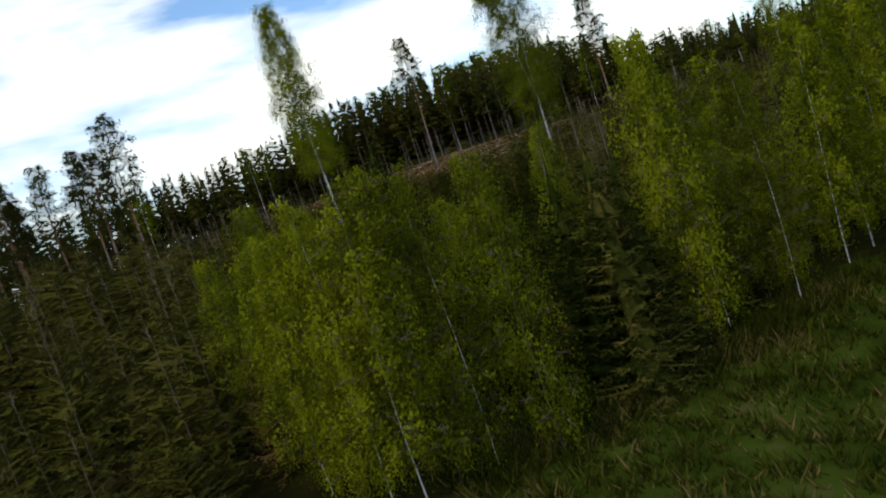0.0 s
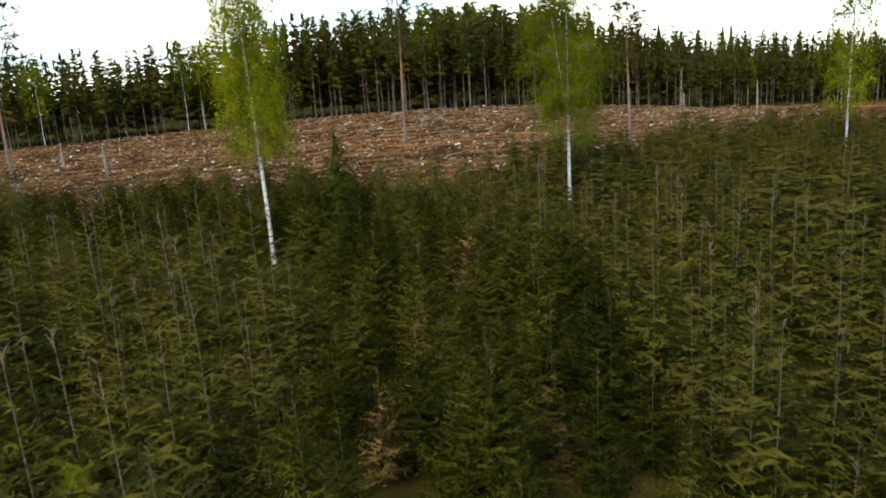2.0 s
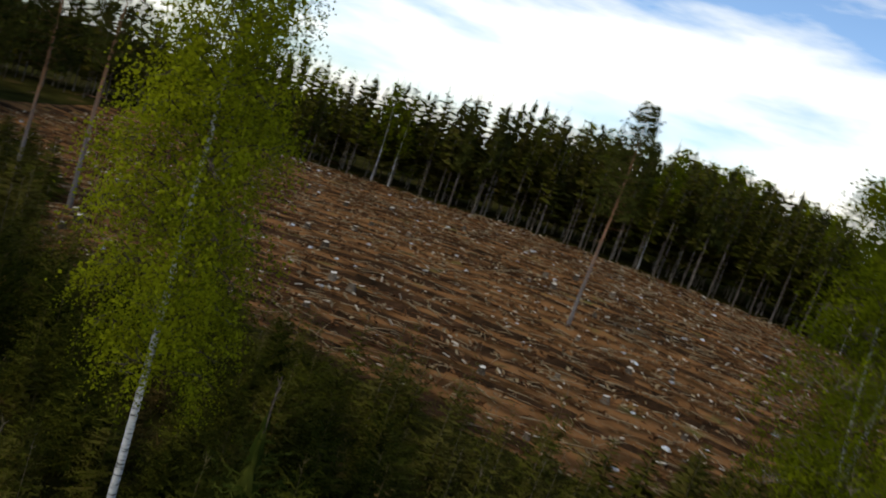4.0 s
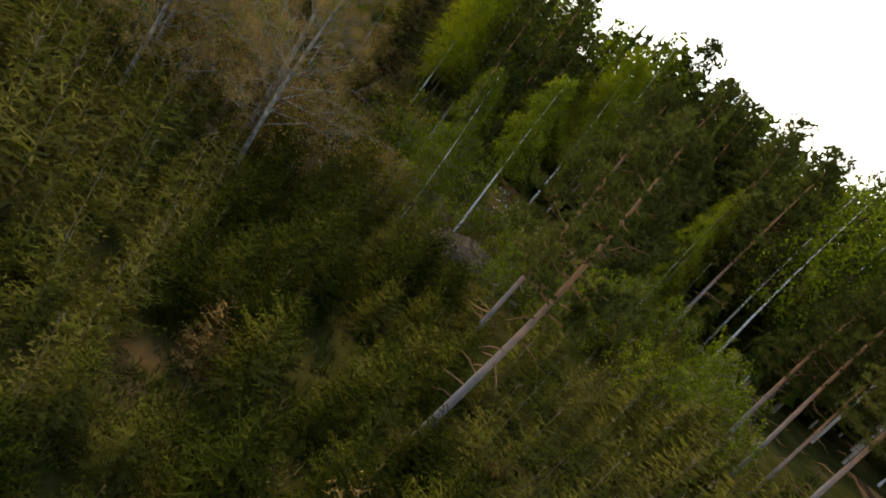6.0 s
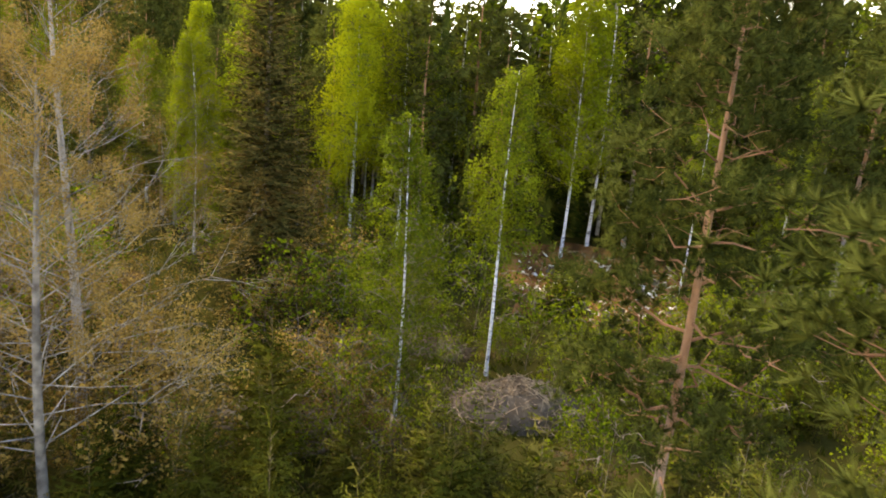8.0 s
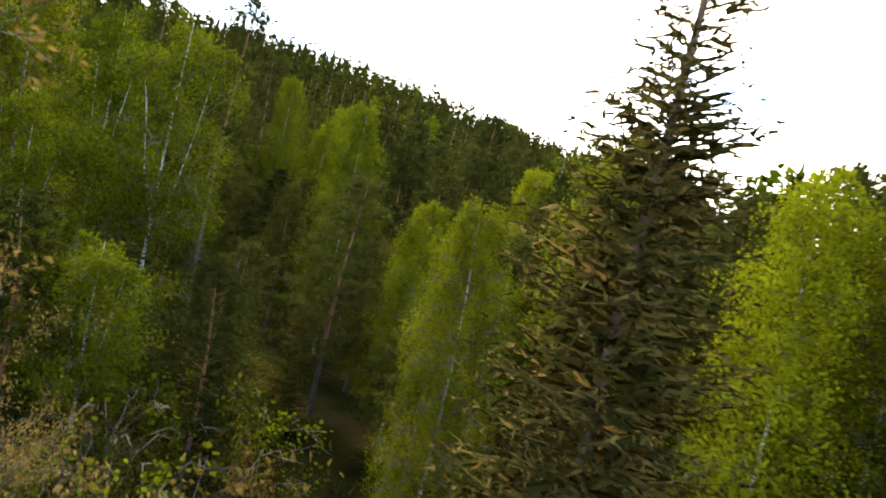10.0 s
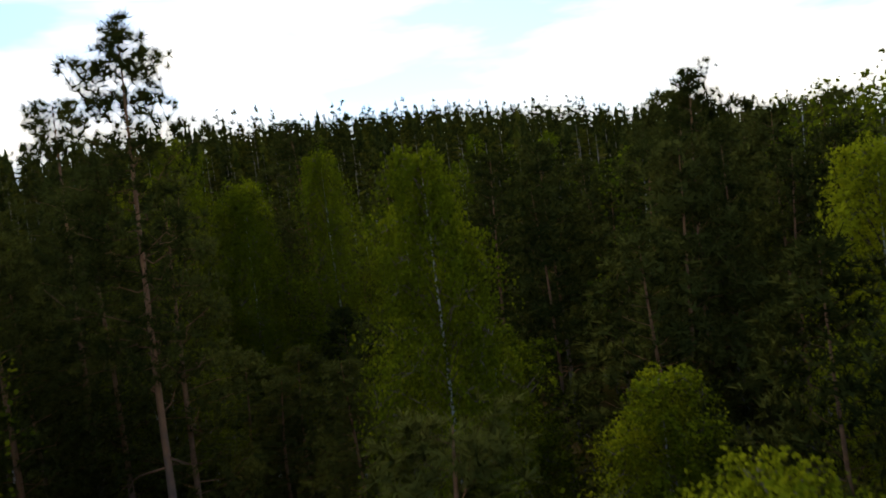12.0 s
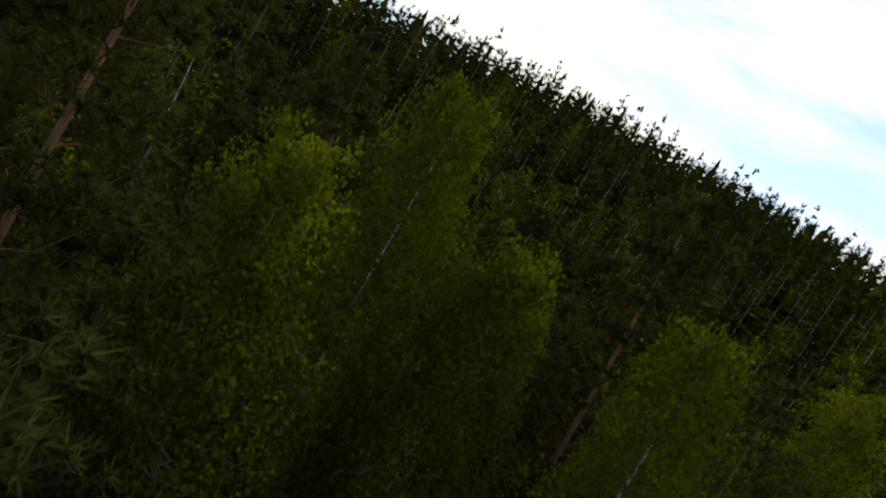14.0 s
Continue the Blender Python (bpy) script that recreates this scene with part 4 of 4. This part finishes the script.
# ---------------------------------------------------------------- woods
def woods(spots, name, label, mix=(0.6, 0.25), tiny=(), fir=None, wide=1.0):
    """Standing timber far off: pines, spruces and some birches in joined meshes."""
    t_p, c_p, c_s, t_b, c_b = [], [], [], [], []
    for x, y, hgt in tiny:
        _, _, c = random.choice(F_TINY)
        (c_s if random.random() < 0.3 else c_p).append((c, stand(x, y, hgt / 16)))
    for x, y, hgt in spots:
        r = random.random()
        if r < mix[0]:
            a, _, c = random.choice(F_PINE)
            m = stand(x, y, hgt / 18 * wide, tall=hgt / 18)
            t_p.append((a, m))
            c_p.append((c, m))
        elif r < mix[0] + mix[1]:
            a, _, c = random.choice(fir or F_FIR)
            m = stand(x, y, hgt / 18 * wide, tall=hgt / 18)
            t_p.append((a, m))
            c_s.append((c, m))
        else:
            a, _, c = random.choice(F_BIRCH)
            m = stand(x, y, hgt / 17)
            t_b.append((a, m))
            c_b.append((c, m))
    for ents, nm, mat in ((t_p, "stems", M_FARBARK), (c_p, "pine_crowns", M_PINE), (c_s, "spruce_crowns", M_SPRUCE), (t_b, "birch_stems", M_BIRCH), (c_b, "birch_crowns", M_LEAFDARK)):
        if ents:
            joined(name + "_" + nm, ents, mat, label, "woods")


def middle(x, y, hgt, mix=(0.5, 0.2)):
    """One forest tree of the middle distance, as a thing; fuller ones along the flight line."""
    r = random.random()
    beside = lane(x, y)[0] < 9
    kind = random.choice(K_PINE[1:2] if r < mix[0] and beside else K_WOOD if r > mix[0] + mix[1] and beside else K_MIDPINE if r < mix[0] else K_MIDFIR if r < mix[0] + mix[1] else K_MIDBIRCH)
    kind.put(x, y, hgt * rnd(0.92, 1.06), wide=rnd(0.9, 1.15) * max(1.0, (16 / hgt) ** 0.6))


random.seed(21)
spots, deep = [], []
for gx in np.arange(-120, 150, 3.0):
    for row in range(7):
        x = gx + rnd(-1.2, 1.2)
        y = wood_edge(x) + 1 + row * 3.0 + rnd(-1.3, 1.3)
        (spots if row < 2 else deep).append((x, y, rnd(15.5, 19.5) + (1.5 if row > 2 else 0) - (6.0 if x > 0 else 4.2) * min(max((abs(x - 3) - 25) / 30, 0), 1)))
back = []
for gx in np.arange(-170, 260, 6.5):
    for gy in np.arange(176, 420, 15.0):
        back.append((gx + rnd(-3.5, 3.5), gy + rnd(-7, 7), rnd(14, 19) - 6 * min(max((abs(gx) - 25) / 25, 0), 1)))
woods(spots, "north_wood", "edge of a tall pine and spruce wood", (0.22, 0.72), fir=F_NORTH)
woods(deep, "inner_wood", "dark inner rows of a tall spruce wood", (0.25, 0.72), back)

pale = []
for _ in range(26):
    x = random.gauss(15, 11)
    pale.append((random.choice(F_BIRCH)[2], stand(x, wood_edge(x) + rnd(18, 27), rnd(1.1, 1.3))))
joined("north_wood_budding_crowns", pale, M_LEAF, "pale budding crowns behind the spruces", "woods")

spots = []
for u in np.arange(-45, 62, 3.6):
    for v in np.arange(60, 100, 3.8):
        a, b = u + rnd(-1.3, 1.3), v + rnd(-1.3, 1.3)
        x, y = WEST(a, b)
        p, q = IN_SOUTH(x, y)
        if cleared(x, y) or a < -26 and b < 76 or (b < 66 and a > 0 and a < 22) or not free(x, y, 1.5) or (abs(p) < 5 + 0.63 * q and q > 2) or lane(x, y)[0] < 5:
            continue
        hgt = 15.5 + 5.0 * min(max((a + 14) / 32, 0), 1) + rnd(-2.0, 2.0)
        if b < 74 and a < 40:
            middle(x, y, hgt, (0.56, 0.26))
        else:
            spots.append((x, y, hgt + 0.5))
for p in np.arange(-70, 90, 3.6):
    for q in np.arange(14, 130, 3.8):
        a, b = p + rnd(-1.5, 1.5), q + rnd(-1.5, 1.5)
        x, y = SOUTH(a, b)
        u, v = IN_WEST(x, y)
        d, z = lane(x, y)
        if not free(x, y, 1.6) or x > -38 or abs(a) > 5 + 0.63 * b or cleared(x, y) or (u > -8 and v < 60) or d < 2.5 or (b > 124):
            continue
        hgt = rnd(11.5, 16.5) * (0.8 if b < 34 else 0.78 if b > 66 else 1.0) + 2.5 * min(max((a - 5) / 20, 0), 1)
        if -10 < a < 10 and b < 64:
            hgt = min(hgt, rnd(6.0, 10.0))
        if d < 7:
            hgt = min(hgt, z - land(x, y) - 4.5)
        if b < 66 or d < 40:
            middle(x, y, hgt, (0.72, 0.13))
        else:
            spots.append((x, y, hgt))
for _ in range(70):
    x, y = WEST(rnd(0, 46), rnd(63, 80))
    if free(x, y, 0.8) and not cleared(x, y):
        random.choice(K_MIDFIR).put(x, y, rnd(5.0, 12.0), wide=1.4)
back = []
for p in np.arange(-150, 200, 3.8):
    for q in np.arange(124, 262, 5.6):
        if abs(p) < 25 + 0.66 * q:
            back.append((*SOUTH(p + rnd(-2.5, 2.5), q + rnd(-3, 3)), (rnd(7.5, 10) if random.random() < 0.88 else rnd(10, 13)) + 3.5 * min(max((p + 10) / 40, 0), 1)))
for p in np.arange(-250, 140, 5.2):
    for q in np.arange(262, 430, 7.5):
        if p < 25 + 0.45 * q:
            back.append((*SOUTH(p + rnd(-3.5, 3.5), q + rnd(-4, 4)), rnd(9.5, 13) if random.random() < 0.93 else rnd(13, 16)))
woods(spots, "south_wood", "mixed pine, spruce and birch wood", (0.4, 0.45), back, wide=1.4)

# shrubs and low spruces at the wood's edge
random.seed(31)
for _ in range(250):
    a, b = rnd(-24, 26), rnd(35, 68)
    x, y = WEST(a, b)
    d, z = lane(x, y)
    if cleared(x, y) or not free(x, y, 0.3) or d < 2 or (a + 5.8) ** 2 + (b - 38) ** 2 < 9 or (a - 2.5) ** 2 + (b - 41.5) ** 2 < 9:
        continue
    low = rnd(1.6, 4.8) if d > 5 else rnd(1.5, 3.0)
    (K_SHRUB[1] if a < -9 and random.random() < 0.7 else K_SHRUB[0] if random.random() < 0.85 else random.choice(K_YOUNG)).put(x, y, low)

for _ in range(90):
    a, b = rnd(-23, -3), rnd(32, 50)
    x, y = WEST(a, b)
    if free(x, y, 0.3) and lane(x, y)[0] > 2:
        (K_SHRUB[1] if random.random() < 0.6 else K_SHRUB[0]).put(x, y, rnd(2.0, 5.0), wide=1.1)
for _ in range(110):
    a, b = rnd(-16, 18), rnd(4, 44)
    x, y = SOUTH(a, b)
    if free(x, y, 0.5) and lane(x, y)[0] > 1.5:
        (K_SHRUB[0] if random.random() < 0.75 else random.choice(K_YOUNG)).put(x, y, rnd(1.8, 4.6), wide=1.2)

# ---------------------------------------------------------------- cleared slope
def stump_thing():
    side, top = Shape(), Shape()
    n = 9
    rings = []
    for z, r in ((-0.15, 0.30), (0.05, 0.24), (0.18, 0.19), (0.34, 0.175)):
        rings.append(len(side.v))
        for k in range(n):
            w = 2 * math.pi * k / n
            q = r * (1 + 0.10 * math.sin(3 * w + 1))
            side.v.append(Vector((q * math.cos(w), q * math.sin(w), z + (0.03 * math.cos(w) if z > 0.3 else 0))))
    for a, b in zip(rings, rings[1:]):
        for k in range(n):
            side.f.append((a + k, a + (k + 1) % n, b + (k + 1) % n, b + k))
    for k in range(n):
        w = 2 * math.pi * k / n
        q = 0.172 * (1 + 0.10 * math.sin(3 * w + 1))
        top.v.append(Vector((q * math.cos(w), q * math.sin(w), 0.344 + 0.03 * math.cos(w))))
    top.f.append(tuple(range(n)))
    return thing("tree_stump", [("bark", side.mesh("stump_bark", M_SPRUCEBARK, True), ""), ("cut_face", top.mesh("stump_face", M_PALEWOOD), "pale fresh saw cut")],
                 "low sawn tree stump with a pale cut face", "stump", "stumps on the cleared slope")


def stone_thing(k):
    bm = bmesh.new()
    bmesh.ops.create_icosphere(bm, subdivisions=2, radius=0.5)
    for v in bm.verts:
        v.co *= 1 + 0.35 * noise.noise(v.co * 1.8 + Vector((k * 7, 0, 0)))
        v.co.z *= 0.62
    me = bpy.data.meshes.new("stone")
    bm.to_mesh(me)
    bm.free()
    me.materials.append(M_STONE)
    return tagged(new("stone", me), "pale rough field stone lying in the slash", "stone", "stones on the cleared slope")


random.seed(41)
K_STUMP = Kind(stump_thing(), 0.34)
K_STONE = [Kind(stone_thing(k), 0.5) for k in range(2)]
ALL_KINDS += [K_STUMP] + K_STONE
made = 0
while made < 280:
    x, y = rnd(-70, 75), rnd(78, 155)
    if cleared(x, y) and free(x, y, 0.6):
        made += 1
        s = rnd(0.8, 1.7)
        if random.random() < 0.5:
            K_STUMP.put(x, y, 0.34 * s)
        else:
            random.choice(K_STONE).put(x, y, 0.5 * rnd(0.22, 0.6), wide=rnd(0.9, 1.3))
for _ in range(14):
    x, y = WEST(rnd(4, 15), rnd(54, 64))
    K_STUMP.put(x, y, 0.34 * rnd(0.8, 1.4))
for _ in range(10):
    x, y = WEST(rnd(5, 13), rnd(54, 62))
    random.choice(K_STONE).put(x, y, 0.22)

# felling waste: sticks and tops in long low rows
slash = Shape()


def litter(x, y, flat, long):
    a = rnd(-0.5, 0.5) + (0 if random.random() < 0.6 else rnd(-1.5, 1.5))
    z = land(x, y) + rnd(0.02, 0.28)
    d = Vector((math.cos(a), math.sin(a), rnd(-flat, flat)))
    p = Vector((x, y, z))
    slash.tube([p, p + d * long * 0.5 + Vector((0, 0, rnd(-0.05, 0.08))), p + d * long], [rnd(0.02, 0.07), 0.03, 0.012], 3)


for _ in range(14000):
    x = rnd(-72, 80)
    row = rnd(76, 158)
    y = round(row / 3.2) * 3.2 + random.gauss(0, 0.75) + 0.04 * x + 1.6 * noise.noise((x * 0.05, row * 0.02, 5))
    if cleared(x, y):
        litter(x, y, 0.25, rnd(0.4, 2.2))
for _ in range(350):
    x, y = WEST(rnd(3, 17), rnd(53, 68))
    litter(x, y, 0.3, rnd(0.4, 1.8))
joined("felling_waste", [(slash, Matrix.Identity(4))], M_SLASH, "brown branches and tops left in rows after felling", "slash")

chips = Shape()
for _ in range(1800):
    x, y = rnd(-72, 80), rnd(78, 158)
    if cleared(x, y) and noise.noise((x * 0.07, y * 0.07, 9)) > -0.15:
        p = Vector((x, y, land(x, y) + rnd(0.02, 0.15)))
        d = Vector((rnd(-1, 1), rnd(-0.5, 0.5), rnd(-0.2, 0.3))).normalized()
        chips.tube([p, p + d * rnd(0.15, 0.6)], [rnd(0.04, 0.1), rnd(0.03, 0.08)], 4)
for _ in range(120):
    x, y = WEST(rnd(4, 15), rnd(54, 66))
    p = Vector((x, y, land(x, y) + rnd(0.02, 0.15)))
    d = Vector((rnd(-1, 1), rnd(-0.5, 0.5), rnd(-0.2, 0.3))).normalized()
    chips.tube([p, p + d * rnd(0.15, 0.6)], [rnd(0.04, 0.1), rnd(0.03, 0.08)], 4)
joined("wood_chips", [(chips, Matrix.Identity(4))], M_PALEWOOD, "pale sawn offcuts and chips strewn over the slash", "offcuts")

mounds = Shape()
for _ in range(8500):
    x = rnd(-72, 80)
    row = rnd(76, 158)
    y = round(row / 3.2) * 3.2 + random.gauss(0, 0.55) + 0.04 * x + 1.6 * noise.noise((x * 0.05, row * 0.02, 5))
    if cleared(x, y):
        p = Vector((x, y, land(x, y) - 0.03))
        for _ in range(3):
            d = Vector((rnd(-1, 1), rnd(-1, 1), rnd(0.1, 0.9))).normalized()
            mounds.leaf(p, d, d.orthogonal().normalized(), rnd(0.25, 0.55), 0.45)
joined("slash_rows", [(mounds, Matrix.Identity(4))], M_SLASH, "low brown rows of withered twigs and heather", "slash")


def snag(x, y, hgt, wide=0.13):
    s = Shape()
    pts, rad = spine(hgt, wide, 0.1, 5, (rnd(-0.03, 0.03), rnd(-0.03, 0.03)), top=0.55)
    s.tube(pts, rad, 6)
    for k in range(3):
        z = hgt * rnd(0.5, 0.95)
        w = rnd(0, 6.28)
        b = at_height(pts, z)
        s.tube([b, b + Vector((math.cos(w), math.sin(w), 0.2)) * 0.4], [0.025, 0.008], 3)
    i = len(s.v)
    s.v += [pts[-1] + Vector((0.03, 0.02, 0.35))]
    for k in range(6):
        s.f.append((6 * 5 + k, 6 * 5 + (k + 1) % 6, i))
    ob = tagged(new("dead_snag", s.mesh("dead_snag", M_GREYWOOD, True)), "broken grey dead trunk standing on the cleared slope", "snag", "dead snags")
    ob.matrix_basis = stand(x, y, 1.0)
    taken.append((x, y, 0.5))


for sx, sy, sh in ((-36.6, 103.6, 3.6), (48, 146, 7.5), (50.2, 150, 3.2), (33, 128, 2.2), (-48, 118, 3.0), (58, 138, 6.0)):
    snag(sx, sy, sh)


# ---------------------------------------------------------------- brush piles
def brush_pile(x, y, wide, high, turn):
    sticks, heap = Shape(), Shape()
    n = 12
    for ring, (r, z) in enumerate(((1.0, -0.1), (0.85, 0.45), (0.5, 0.85), (0.15, 1.0))):
        for k in range(n):
            w = 2 * math.pi * k / n
            q = wide * r * (1 + 0.15 * noise.noise((math.cos(w) * 2 + x, math.sin(w) * 2, ring)))
            heap.v.append(Vector((q * math.cos(w), 0.6 * q * math.sin(w), high * z * 0.85 * (1 + 0.2 * noise.noise((w, ring, y))))))
    for ring in range(3):
        for k in range(n):
            heap.f.append((ring * n + k, ring * n + (k + 1) % n, ring * n + n + (k + 1) % n, ring * n + n + k))
    heap.f.append(tuple(range(3 * n, 4 * n)))
    for _ in range(760):
        w, r = rnd(0, 6.28), rnd(0, 1) ** 0.6
        p = Vector((wide * r * math.cos(w), 0.6 * wide * r * math.sin(w), high * (1 - r * r) * rnd(0.6, 1.05)))
        d = Vector((rnd(-1, 1), rnd(-0.7, 0.7), rnd(-0.25, 0.4))).normalized()
        ln = rnd(0.4, 1.5)
        sticks.tube([p - d * ln / 2, p + Vector((0, 0, 0.05)), p + d * ln / 2], [0.022, 0.018, 0.006], 3)
    ob = thing("brush_pile", [("mound", heap.mesh("brush_heap", M_TWIG, True), ""), ("brushwood", sticks.mesh("brushwood", M_BRUSH), "grey-brown cut twigs")],
               "heap of grey-brown cut branches on rough ground", "brush pile", "brush piles")
    ob.children[1]["kind"] = "stuff"
    ob.matrix_basis = pose(x, y, land(x, y), 0, 0, turn)


for bu, bv, bw, bh, bt in ((-5.8, 38.2, 2.4, 1.3, 95), (2.8, 41.8, 2.9, 1.3, 110), (-1.0, 47, 2.0, 0.9, 80), (10, 47, 2.2, 1.0, 120)):
    brush_pile(*WEST(bu, bv), bw, bh, bt)

# ---------------------------------------------------------------- grass
random.seed(51)
sward = Shape()


def tussock(x, y, high, n=7):
    p = Vector((x, y, land(x, y) - 0.03))
    for _ in range(n):
        w, o = rnd(0, 6.28), rnd(0.2, 0.9)
        b = p + Vector((rnd(-0.18, 0.18), rnd(-0.18, 0.18), 0))
        sward.blade(b, b + Vector((math.cos(w) * o * high, math.sin(w) * o * high, high * rnd(0.5, 1.1))), 0.07)


for _ in range(9000):
    x = rnd(-2, 26)
    y = rnd(6, 32)
    if y < 16.8 + 0.5 * x and y > 8 - 0.2 * x:
        tussock(x, y, rnd(0.15, 0.5))
for _ in range(1500):
    s = rnd(0, 1)
    tussock(-1.5 + 12 * s + random.gauss(0, 0.5), 15.9 + 6.1 * s + random.gauss(0, 0.45), rnd(0.25, 0.6), 9)
for _ in range(900):
    tussock(-9.5 + random.gauss(0, 2.2), 54.5 + random.gauss(0, 2.0), rnd(0.3, 0.7))
for _ in range(2600):
    tussock(*WEST(rnd(-26, 22), rnd(34, 60)), rnd(0.25, 0.7), 6)
for _ in range(6500):
    x, y = rnd(-40, 6), rnd(40, 76)
    if lane(x, y)[0] < 14:
        tussock(x, y, rnd(0.2, 0.6), 5)
for _ in range(700):
    tussock(*WEST(-3 + random.gauss(0, 1.5), 14.5 + random.gauss(0, 1.5)), rnd(0.2, 0.5), 6)
joined("rough_grass", [(sward, Matrix.Identity(4))], M_GRASS, "rough olive and straw-coloured grass tussocks", "grass")

for kind in ALL_KINDS:
    kind.settle()
